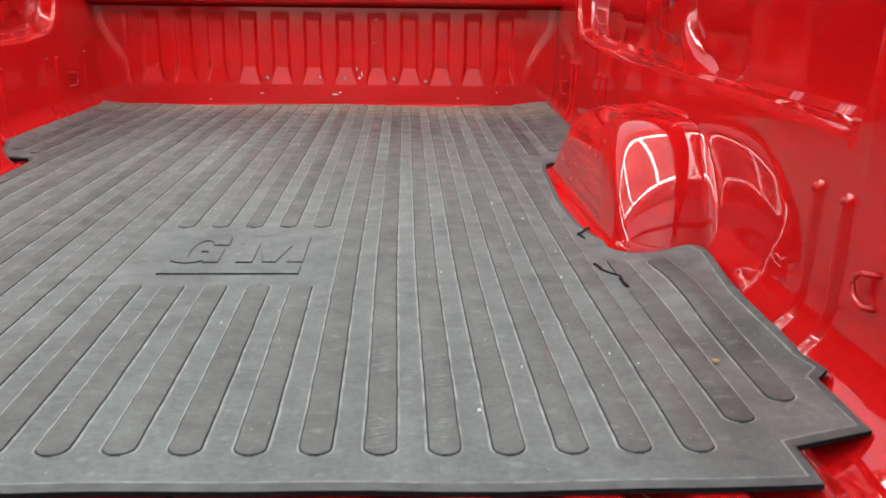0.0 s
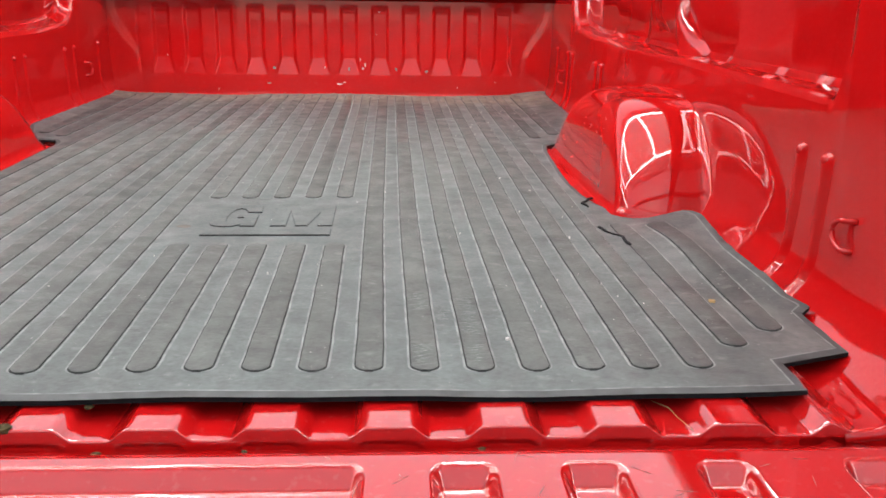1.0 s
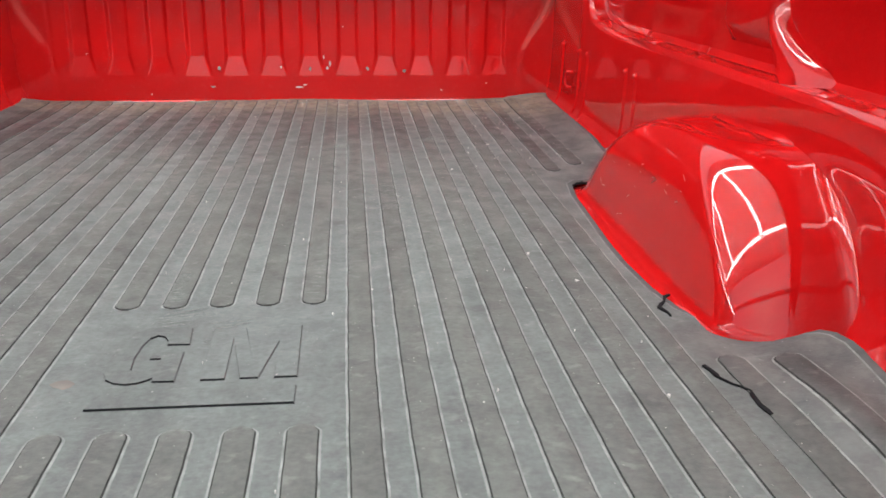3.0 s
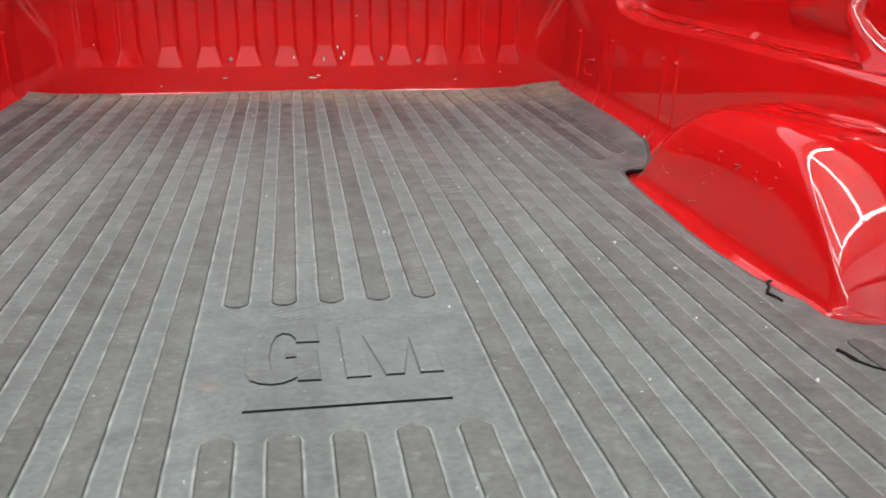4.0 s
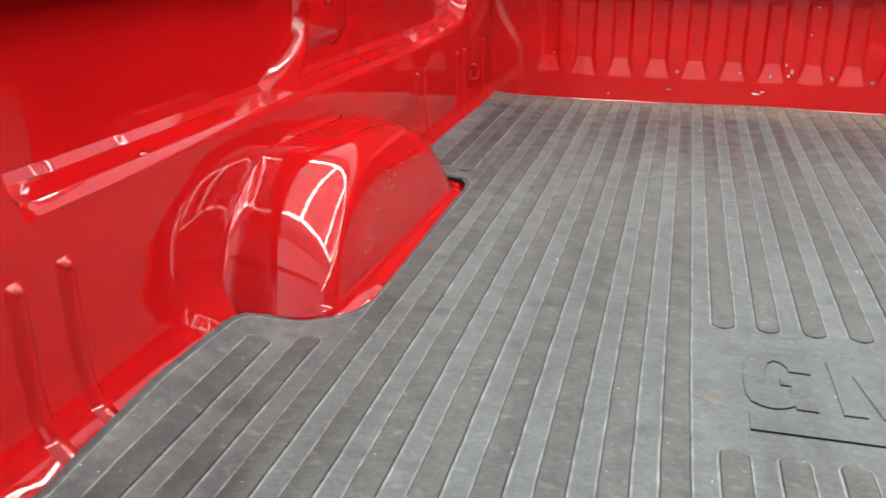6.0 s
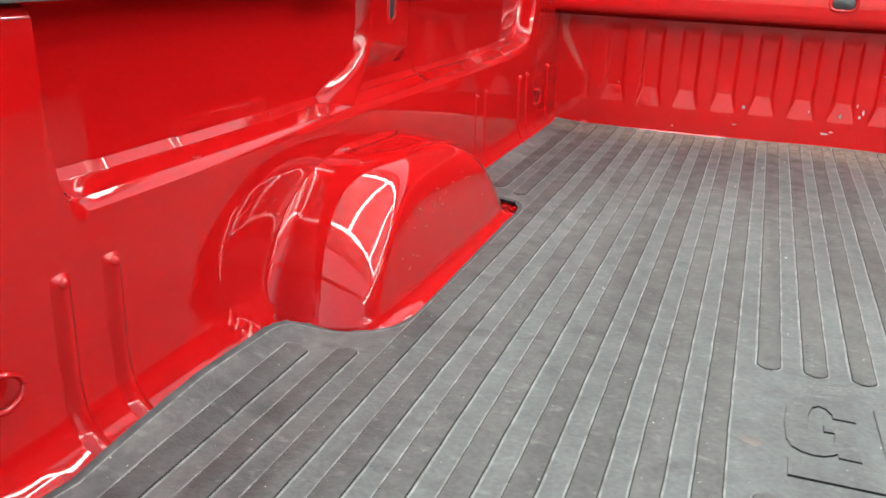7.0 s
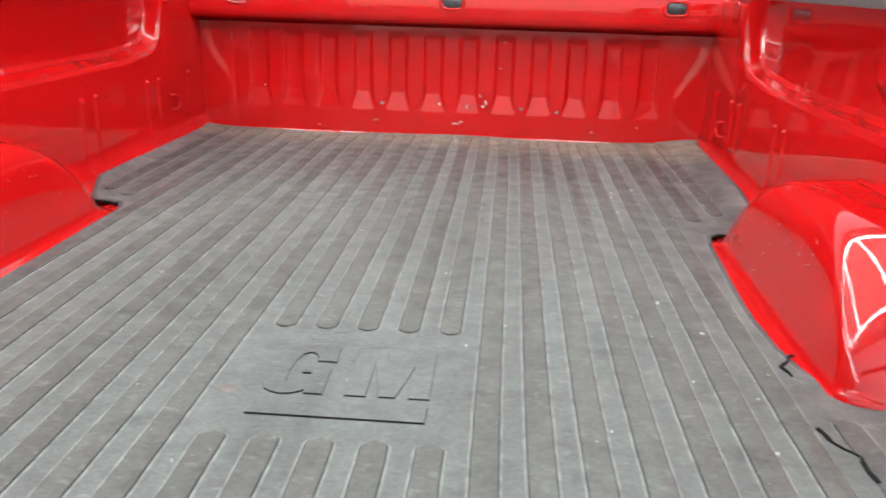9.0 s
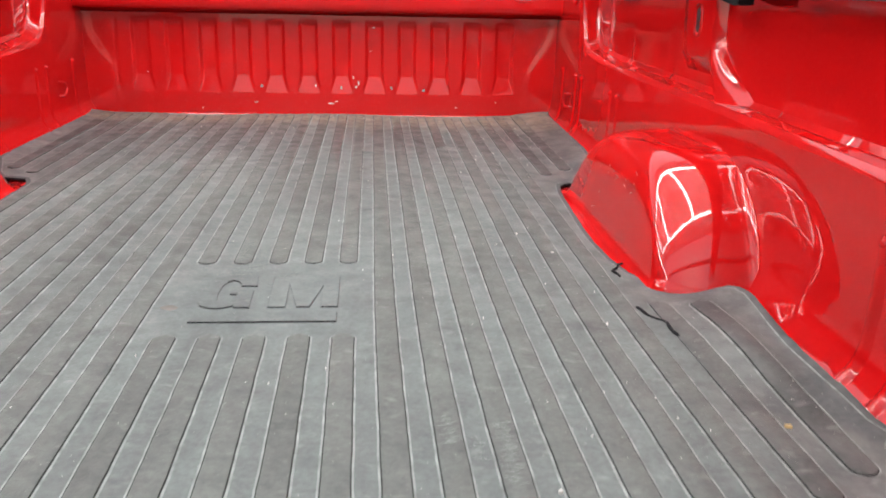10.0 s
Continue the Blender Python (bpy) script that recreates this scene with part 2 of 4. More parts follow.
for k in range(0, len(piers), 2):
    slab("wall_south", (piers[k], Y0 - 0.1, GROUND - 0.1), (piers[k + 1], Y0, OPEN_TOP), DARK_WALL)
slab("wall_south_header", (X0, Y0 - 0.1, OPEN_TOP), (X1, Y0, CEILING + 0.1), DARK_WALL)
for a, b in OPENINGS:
    # unseen pale parapet, added to shape what the wheel wells and bulkhead reflect
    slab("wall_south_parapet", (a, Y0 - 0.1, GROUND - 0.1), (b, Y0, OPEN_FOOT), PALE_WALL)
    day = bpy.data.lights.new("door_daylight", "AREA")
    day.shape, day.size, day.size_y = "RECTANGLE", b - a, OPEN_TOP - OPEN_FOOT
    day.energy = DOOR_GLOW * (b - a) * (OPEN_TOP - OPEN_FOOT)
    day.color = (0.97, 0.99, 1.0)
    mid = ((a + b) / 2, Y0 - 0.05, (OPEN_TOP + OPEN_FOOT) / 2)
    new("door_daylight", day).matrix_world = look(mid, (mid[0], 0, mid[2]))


def led_tube(a, b):
    """A bare tube with two end caps on the ceiling, from a to b."""
    a, b = Vector((*a, CEILING - 0.42)), Vector((*b, CEILING - 0.42))
    lamp = thing("tube_light", "white LED batten light hung under the ceiling", "ceiling light", "ceiling tube lights", (a + b) / 2)
    d = (b - a).normalized()
    mid = (a + b) / 2
    bm = bmesh.new()
    tube(bm, [a - mid + d * 0.004, b - mid - d * 0.004], 0.032, 12)
    part("tube", bm, TUBE, lamp)
    for e, s in ((a, 1), (b, -1)):
        bm = bmesh.new()
        tube(bm, [e - mid, e - mid + d * 0.008 * s], 0.034, 12)
        bmesh.ops.translate(bm, vec=(0, 0, 0.006), verts=bm.verts)
        cap = part("end_cap", bm, CAP_GREY, lamp)
        bm = bmesh.new()
        tube(bm, [e - mid, e - mid + Vector((0, 0, 0.42))], 0.003, 6)
        part("hanger", bm, CAP_GREY, lamp)
    return lamp


# a frame of tubes over the bed, with longer runs outside it
for x in (-1.35, -0.45, 0.45, 1.35):
    led_tube((x, 0.93), (x, 1.575))
    led_tube((x, 1.585), (x, 2.23))
for x in (-2.0, 2.0):
    for y in (-0.60, 0.80):
        led_tube((x, y), (x, y + 1.35))
for y in (0.93, 2.23):
    for x in (-1.33, -0.43, 0.47):
        led_tube((x, y), (x + 0.86, y))

# ---- the truck bed ----
CX = -0.004                      # middle of the bed
HALF = 0.80                      # middle to side wall
REAR, FRONT = 0.352, 2.945       # ends of the bed floor
RIM = 0.458                      # top of the side walls
bed = thing("truck_bed", "glossy red pickup truck bed with an open tailgate", "truck bed", at=(CX, REAR, GROUND))
bed.rotation_euler.z = radians(-0.59)
TO_BED = Matrix.Translation((0, -REAR, -GROUND))


def bed_part(name, bm, mat=PAINT, label="", parent=None, smooth=True, sharp=0):
    """A part of the bed, given in the coordinates of the room with x from the middle of the bed and y along it."""
    for v in bm.verts:
        v.co = TO_BED @ v.co
    ob = part(name, bm, mat, parent or bed, label, smooth)
    return crisp(ob, sharp) if sharp else ob


# ends of the ledge pocket, rear and front, on each side
POCKET = {-1: (0.744, 2.627), 1: (0.684, 2.547)}


def lip(s, y):
    """Height of the ledge's lip along the side wall: level, and turning up to the rim at both ends of the pocket."""
    rear, front = POCKET[s]
    base = 0.261 + 0.002 * s + 0.010 * step(y, front - 0.30, front - 0.08)
    u = max((rear + 0.096 - y) / 0.096, (y - front + 0.226) / 0.226)
    u = min(1.0, max(0.0, u))
    return base + (RIM - base) * (1 - math.sqrt(1 - u ** 6))


FOLDS = (16, 18, 21, 23)         # points of the section where the ledge folds


def side_profile(s, y):
    z = lip(s, y)
    fit_in = lambda v: min(v, RIM)
    pts = [(0.64, -0.0255), (0.685, -0.0250), (0.695, -0.0222)]
    r = 0.088 + 0.010 * (1 - step(y, 0.42, 0.590))
    r *= 1 + (0.007 * math.sin(43 * y + s) + 0.004 * math.sin(97 * y + 2 * s)) * step(y, 0.55, 0.68)
    for k in range(10):
        a = math.pi / 2 * k / 9
        pts.append((HALF - r + r * math.sin(a), -0.022 + r - r * math.cos(a)))
    pts += [(HALF + 0.002, 0.10), (HALF + 0.004, 0.17), (HALF + 0.005, min(z - 0.030, RIM - 0.014)), (HALF + 0.0055, min(z - 0.0125, RIM - 0.010))]
    pts += [(HALF + 0.0096, fit_in(z - 0.0058)), (HALF + 0.0165, fit_in(z - 0.0004)), (HALF + 0.0190, fit_in(z))]
    v = y + 0.028 * (s > 0)
    pad = 0.004 * (step(v, 0.852, 0.862) - step(v, 1.80, 1.82)) + 0.004 * (step(v, 0.992, 1.006) - step(v, 1.222, 1.234)) + 0.005 * (step(v, 1.84, 1.86) - step(v, 2.14, 2.17))
    back = HALF + 0.0445 - pad
    zb = z + (0.013 if s < 0 else 0.004)
    pts += [(back - 0.005, fit_in(zb)), (back, fit_in(zb + 0.0008)), (back + 0.0040, fit_in(zb + 0.0064)), (back + 0.0080, fit_in(zb + 0.0120)),
            (HALF + 0.0530, fit_in(zb + 0.036)), (HALF + 0.0535, fit_in(max(z + 0.055, 0.40))), (HALF + 0.055, RIM + 0.001), (HALF + 0.15, RIM + 0.002), (HALF + 0.165, RIM - 0.02),
            (HALF + 0.175, 0.1), (HALF + 0.165, -0.30), (HALF + 0.155, -0.30), (HALF + 0.15, -0.04), (0.64, -0.04)]
    return [(s * x, y, zz) for x, zz in pts]


for s in (-1, 1):
    rear, front = POCKET[s]
    jogs = [v - 0.028 * (s > 0) for v in (0.852, 0.857, 0.862, 0.992, 0.999, 1.006, 1.222, 1.228, 1.234, 1.80, 1.81, 1.82, 1.84, 1.86, 2.14, 2.17)]
    stations = spread([REAR, rear], 0.012)[:-1] + spread([rear, rear + 0.01], 0.002)[:-1] + spread([rear + 0.01, rear + 0.10], 0.005)[:-1]
    stations += spread([rear + 0.10] + jogs + [front - 0.23], 0.018)[:-1] + spread([front - 0.23, front - 0.01], 0.008)[:-1] + spread([front - 0.01, front], 0.002)[:-1] + spread([front, FRONT + 0.03], 0.07)
    bm = bmesh.new()
    rows = loft(bm, [side_profile(s, y) for y in stations], True, True)
    for y, p, q in zip(stations, rows, rows[1:]):
        if rear + 0.04 < y < front - 0.08:
            for k in FOLDS:
                bm.edges.get((p[k], q[k])).smooth = False
    bed_part("side_wall", bm, PAINT, "glossy red pressed side wall with a ledge", sharp=40)

    # rolled rear edge
    bm = bmesh.new()
    tube(bm, [(x, y + 0.003, z - 0.003) for x, y, z in side_profile(s, REAR)[1:16]], 0.007, 8)
    bed_part("rear_edge", bm, PAINT)

# corrugated floor: flat-topped ribs along the bed, ending in a turned-down rear edge
PITCH = 0.1128


def corrugation(x):
    u = abs((x - 0.013 + PITCH / 2) % PITCH - PITCH / 2)
    t = 1 - min(1.0, max(0.0, (u - 0.0215) / 0.0185))
    return 0.35 * t + 0.65 * t * t * (3 - 2 * t)


def floor_z(x):
    return -0.022 + 0.012 * corrugation(x) * step(0.70 - abs(x), 0, 0.03)


# the rear edge rolls over and ends in a small turned-out lip
xs = sorted(set([round(0.013 + PITCH * k + o, 5) for k in range(-8, 8) for o in (-0.048, -0.040, -0.038, -0.035, -0.032, -0.029, -0.026, -0.0235, -0.0215, -0.018, 0.0, 0.018, 0.0215, 0.0235, 0.026, 0.029, 0.032, 0.035, 0.038, 0.040, 0.048)] + [-0.70, 0.70]))
xs = [x for x in xs if abs(x) <= 0.7001]
arc_in = [(REAR + 0.002 - 0.002 * math.sin(a), -0.002 + 0.002 * math.cos(a)) for a in (math.pi / 2 * k / 5 for k in range(6))]
edge = [(REAR - 0.010, -0.034), (REAR - 0.004, -0.030), (REAR - 0.001, -0.024), (REAR, -0.018)] + arc_in[::-1] + [(REAR + 0.006, 0.0), (REAR + 0.03, 0.0), (0.45, 0.0), (0.7, 0.0), (1.6, 0.0), (FRONT, 0.0)]
bm = bmesh.new()
loft(bm, [[(x, y, floor_z(x) + dz * (1.0 if dz > -0.02 else 0.55 + 0.45 * corrugation(x))) for x in xs] for y, dz in edge], closed=False)
thicken(bm, (0, 0, -0.012))
bed_part("floor_panel", bm, PAINT_WORN, "red corrugated bed floor with dust in the channels", sharp=60)


# wheel wells: steep sides, rounded corners, flat top with a shallow dish
def well(s):
    H, y0, y1 = 0.194 - 0.003 * s, 1.104 - 0.014 * s, 1.878
    mid_y = (y0 + y1) / 2

    def ring(t, z, grow=0.0):
        """Outline at the share t of the height; grow widens it for the flange at the foot."""
        lean = 1 - math.sqrt(max(0.0, 1 - t * t))
        ya = y0 + 0.185 * lean + 0.060 * t
        yb = y1 - 0.15 * lean - 0.10 * t + 0.2 * grow
        xi = 0.634 + 0.028 * t + 0.055 * (1 - math.sqrt(max(0.0, 1 - t ** 7)))
        r = min(0.094, HALF - 0.024 - xi)
        flare = ((0.006, 0.028), (0.003, 0.0175), (0.0, 0.0110), (-0.006, 0.0046), (-0.012, 0.0014), (-0.020, 0.0))
        x0 = xi + r
        bulge = lambda x: 1.0 * (1 - t ** 3) * max(0.0, x - x0) ** 2
        pts = [(HALF + dx, ya + bulge(HALF + dx) - dy * (1 - t ** 6)) for dx, dy in flare]
        pts += [(x0 + f * (HALF - 0.020 - x0), ya + bulge(x0 + f * (HALF - 0.020 - x0))) for f in (0.8, 0.6, 0.4, 0.2)]
        rf = min(0.085, r)
        ry = 0.055 + 0.040 * step(t, 0.25, 0.80)
        for k in range(13):
            a = math.pi / 2 * k / 12
            pts.append((xi + r - r * math.sin(a) ** 1.15 - grow * (k / 12) ** 4, ya + ry - ry * math.cos(a) ** 1.15))
        for k in range(1, 5):
            pts.append((xi - grow, ya + ry + (yb - ya - ry - rf) * k / 5))
        for k in range(9):
            a = math.pi / 2 * k / 8
            pts.append((xi - grow + rf - rf * math.cos(a), yb - rf + rf * math.sin(a)))
        pts += [(xi + r + 0.4 * (HALF - 0.020 - xi - r), yb)] + [(HALF + dx, yb + dy * (1 - t ** 6)) for dx, dy in reversed(flare)]
        return [(s * x, y, z) for x, y in pts]

    loops = [ring(0, -0.0215, 0.036), ring(0, -0.0045, 0.030), ring(0, -0.0035, 0.012), ring(0, 0.0, 0.004), ring(0, 0.006, 0.001)]
    ts = [0.05, 0.10, 0.18, 0.3, 0.42, 0.54, 0.65, 0.74, 0.82, 0.88, 0.925, 0.955, 0.975, 0.99, 0.998, 1.0]
    loops += [ring(t, H * t) for t in ts]
    top = loops[-1]
    cx, cy = HALF - 0.066, (top[0][1] + top[-1][1]) / 2 + 0.012
    bm = bmesh.new()
    rows = loft(bm, loops, closed=False)
    rings = [rows[-1]]
    for f, dz in ((0.95, 0.0006), (0.86, 0.0008), (0.81, 0.0003), (0.77, -0.0009), (0.73, -0.0022), (0.69, -0.0029), (0.65, -0.0031), (0.5, -0.0032), (0.35, -0.0032), (0.2, -0.0032), (0.08, -0.0032)):
        rings.append([bm.verts.new((s * (cx + (s * x - cx) * f), cy + (y - cy) * f, H + dz)) for x, y, _ in top])
    n = len(top)
    for p, q in zip(rings, rings[1:]):
        for i in range(n):
            bm.faces.new((p[i], p[(i + 1) % n], q[(i + 1) % n], q[i]))
    bm.faces.new(rings[-1])
    # cove between the flat top and the side wall
    cove = [(HALF + 0.006 - 0.016 + 0.016 * math.sin(a), H - 0.0006 + 0.016 * (1 - math.cos(a))) for a in (math.pi / 2 * k / 6 for k in range(7))]
    loft(bm, [[(s * x, y, z - 0.02 * (1 - e)) for x, z in cove] for y, e in ((top[0][1] - 0.02, 0.0), (top[0][1], 0.8), (top[0][1] + 0.03, 1.0), (top[-1][1] - 0.03, 1.0), (top[-1][1], 0.8), (top[-1][1] + 0.02, 0.0))], closed=False)
    # the top falls away a little towards the cab
    for v in bm.verts:
        v.co.z -= 0.017 * step(v.co.y, 1.42, 1.74) * min(1.0, max(0.0, v.co.z / H))
    ob = bed_part("wheel_well", bm, PAINT, "glossy red wheel well with a rounded top")
    return ob


for s in (-1, 1):
    well(s)


# bulkhead: recessed channels with sloping feet
def dent(x, z):
    u = abs((x + 0.052 + 0.0563) % 0.1126 - 0.0563)
    if abs(x) > 0.70:
        return 0.0
    half = 0.0365 - 0.0105 * min(1.0, max(0.0, (z - 0.074) / 0.058))
    a = 1 - step(u, half - 0.005, half + 0.007)
    b = min(1.0, max(0.0, (z - 0.074) / 0.058))
    c = 1 - step(z, 0.300, 0.316)
    return 0.0075 * min(a, b, c)


centres = [-0.052 + 0.1126 * k for k in range(-6, 8)]
xs = spread([-0.84, 0.84] + [sg * (0.68 + 0.006 * k) for sg in (-1, 1) for k in range(22)] + [c + o for c in centres for o in (-0.041, -0.038, -0.035, -0.032, -0.029, -0.026, -0.023, -0.020, -0.017, 0.017, 0.020, 0.023, 0.026, 0.029, 0.032, 0.035, 0.038, 0.041) if abs(c + o) < 0.68], 0.03)
zs = spread([-0.03, -0.01, 0.0, 0.072, 0.076, 0.130, 0.134, 0.290, 0.30, 0.308, 0.316, 0.326, 0.338], 0.011)


def bulk(x, z):
    foot = 0.03 * (1 - step(z, -0.03, 0.012)) ** 2
    return (x, FRONT - foot + dent(x, z) - 0.003 * step(abs(x) - 0.085 * step(z, 0.11, 0.31), 0.684, 0.718), z)


bm = sheet(xs, zs, bulk)
thicken(bm, (0, 0.012, 0))
bulkhead = bed_part("bulkhead", bm, PAINT_DULL, "red ribbed front bulkhead with chipped paint", sharp=30)

# top rail of the bulkhead, with three slots
SLOTS = (-0.655, 0.009, 0.674)
rail = [(2.975, 0.335), (2.950, 0.338), (2.935, 0.348), (2.885, 0.352), (2.870, 0.355), (2.862, 0.363), (2.858, 0.380), (2.858, 0.460), (2.863, 0.472), (2.880, 0.478), (3.02, 0.480), (3.02, 0.335)]
bm = bmesh.new()
loft(bm, [[(x, y, z) for y, z in rail] for x in spread([-0.83, 0.83], 0.12)], True, True)
bed_part("top_rail", bm, PAINT, "red rolled top rail of the bulkhead", sharp=60)


def rounded(w, h, r, n=5):
    out = []
    for cx, cy, a0 in ((w - r, h - r, 0), (-w + r, h - r, 90), (-w + r, -h + r, 180), (w - r, -h + r, 270)):
        for k in range(n):
            a = radians(a0 + 90 * k / (n - 1))
            out.append((cx + r * math.cos(a), cy + r * math.sin(a)))
    return out


def slot(place, w, h, parent, name="slot"):
    """A slot: a raised painted rim round a dull plug. place(u, v, out) gives the point."""
    ring_in, ring_out = rounded(w, h, min(w, h) * 0.8), rounded(w + 0.008, h + 0.008, min(w, h) * 0.8 + 0.006)
    bm = bmesh.new()
    loft(bm, [[place(u, v, 0.0) for u, v in ring_out], [place(u * 0.99, v * 0.99, 0.004) for u, v in ring_out], [place(u, v, 0.004) for u, v in ring_in], [place(u, v, 0.0) for u, v in ring_in]])
    rim = bed_part(name, bm, PAINT, "", parent)
    bm = bmesh.new()
    loft(bm, [[place(u, v, 0.0005) for u, v in ring_in], [place(u * 0.97, v * 0.95, 0.0025) for u, v in ring_in]])
    bm.faces.new([v for v in list(bm.verts)[len(ring_in):]])
    bed_part("plug", bm, ZINC, "dull grey plug", rim)


for x in SLOTS:
    slot(lambda u, v, out, x=x: (x + u, 2.858 - out, 0.420 + v), 0.030, 0.017, bed)


# stake pocket pillars on the ledge
def pillar(s, y0, y1, z0, slot_y, slot_z):
    rows = []
    for z, dx, da, db in ((z0 - 0.034, 0.036, 0.0, 0.0), (z0 - 0.012, 0.014, 0.0, 0.0), (z0, 0.004, 0.0, 0.0), (0.38, 0.002, 0.0, 0.0), (RIM - 0.001, 0.0, 0.0, 0.0)):
        a, b, x = y0 + da, y1 + db, HALF + 0.034 + 0.5 * dx
        r = 0.012
        row = [(HALF + 0.07, a)]
        for k in range(5):
            t = math.pi / 2 * k / 4
            row.append((x + r - r * math.sin(t), a + r - r * math.cos(t)))
        for k in range(5):
            t = math.pi / 2 * k / 4
            row.append((x + r - r * math.cos(t), b - r + r * math.sin(t)))
        row.append((HALF + 0.07, b))
        rows.append([(s * xx, yy, z) for xx, yy in row])
    bm = bmesh.new()
    rows = loft(bm, rows, closed=False)
    bm.faces.new(rows[0])
    bed_part("stake_pocket", bm, PAINT, "red stake pocket pillar with an oval slot", sharp=45)
    # rear flank: a slanted strip down the pillar that sweeps back and spreads on to the ledge
    inner = [(0.034, -0.012, RIM), (0.034, -0.010, 0.40), (0.034, -0.006, 0.372), (0.033, -0.004, 0.350), (0.030, -0.016, 0.334), (0.026, -0.040, 0.312), (0.022, -0.066, 0.289), (0.0195, -0.084, 0.274), (0.018, -0.104, 0.260)]
    outer = [(0.0540, -0.022, RIM), (0.0540, -0.025, 0.40), (0.0540, -0.028, 0.375), (0.0540, -0.039, 0.353), (0.0540, -0.064, 0.336), (0.0540, -0.102, 0.316), (0.0535, -0.154, 0.296), (0.0530, -0.203, 0.284), (0.0525, -0.240, 0.274)]
    rows = []
    for k, (p, q) in enumerate(zip(inner, outer)):
        bulge = 0.0006 + 0.008 * math.sin(math.pi * min(1.0, max(0.0, (k - 1.5) / 6))) ** 2
        rows.append([(s * (HALF + p[0] + (q[0] - p[0]) * f - bulge * 4 * f * (1 - f)), y0 + 0.004 + p[1] + (q[1] - p[1]) * f, p[2] + (q[2] - p[2]) * f + 0.3 * bulge * 4 * f * (1 - f)) for f in (i / 8 for i in range(9))])
    bm = bmesh.new()
    loft(bm, rows, closed=False)
    thicken(bm, (0.006 * s, 0.004, -0.004))
    bed_part("flank", bm, PAINT, "red swept flank of the stake pocket", sharp=60)
    slot(lambda u, v, out: (s * (HALF + 0.036 - out), slot_y + u, slot_z + v), 0.013, 0.024, bed)


pillar(1, 1.522, 1.705, 0.335, 1.606, 0.404)
pillar(-1, 1.562, 1.755, 0.340, 1.655, 0.416)
for s in (-1, 1):
    slot(lambda u, v, out, s=s: (s * (HALF + 0.004 - out), 2.66 + u, 0.425 + v), 0.008, 0.020, bed)

# small pressed dimples on the ledges
for s, ys in ((1, (0.972, 1.30, 2.02)), (-1, (1.00, 1.34, 1.98))):
    for y in ys:
        bm = bmesh.new()
        bmesh.ops.create_uvsphere(bm, u_segments=14, v_segments=8, radius=1.0)
        bmesh.ops.transform(bm, matrix=pose(s * (HALF + 0.030), y, lip(s, y) - 0.001, 0, 0, 35 * s) @ Matrix.Diagonal((0.008, 0.022, 0.006, 1)), verts=bm.verts)
        bed_part("dimple", bm, PAINT)

# pressed upright beads on the side walls, each with a dimpled head
for s, ys in ((1, (0.704, 0.780, 2.069, 2.143, 2.496, 2.574, 2.779)), (-1, (0.744, 0.821, 2.109, 2.182, 2.492, 2.572, 2.808))):
    for y in ys:
        near = y < 1.5
        r, high, top = (0.019, 0.0085, 0.186) if near else (0.013, 0.0045, 0.190)
        # a run down the wall and round the fillet on to the floor: place, inward normal, share of the height
        run = [(HALF + 0.0045, top + 0.008, -1, 0, 0.0), (HALF + 0.0045, top + 0.004, -1, 0, 0.75)]
        run += [(HALF + 0.002 + 0.03 * max(0.0, z - 0.10), z, -1, 0, 1.0) for z in spread([0.075, top - 0.004], 0.012)[::-1]]
        for k in range(1, 9):
            a = radians(90 - 9.5 * k)
            run.append((HALF - 0.088 + 0.088 * math.sin(a), 0.066 - 0.088 * math.cos(a), -math.sin(a), math.cos(a), 1.0 - 0.05 * k))
        bm = bmesh.new()
        loft(bm, [[(s * (px + nx * d), y + r * v, pz + nz * d) for v, d in ((v, (high + 0.001) * f * 0.5 * (1 + math.cos(math.pi * v)) - 0.001) for v in (q / 7 for q in range(-7, 8)))] for px, pz, nx, nz, f in run], closed=False)
        bead = bed_part("bead", bm, PAINT)
        bm = bmesh.new()
        bmesh.ops.create_uvsphere(bm, u_segments=10, v_segments=6, radius=0.0075 if near else 0.006)
        bmesh.ops.translate(bm, vec=(s * (HALF + 0.001), y, top - 0.002), verts=bm.verts)
        bed_part("bead_head", bm, PAINT, "", bead)


# tie-down loops of painted wire
def tie_loop(s, y, z, size):
    bm = bmesh.new()
    pts = []
    for k in range(15):
        a = radians(-80 + 160 * k / 14)
        pts.append((s * (HALF - 0.010), y + size * 1.6 * math.cos(a), z + size * math.sin(a)))
    bend = [(s * (HALF + 0.004), y - 0.004, z - size), (s * (HALF - 0.006), y + size * 0.1, z - size)]
    tube(bm, bend + pts + [(x, yy, 2 * z - zz) for x, yy, zz in reversed(bend)], 0.0036, 10)
    bed_part("tie_down_loop", bm, PAINT, "red painted wire tie-down loop")


tie_loop(1, 0.612, 0.106, 0.019)
tie_loop(-1, 0.640, 0.108, 0.019)
tie_loop(1, 2.655, 0.101, 0.021)
tie_loop(-1, 2.668, 0.113, 0.021)

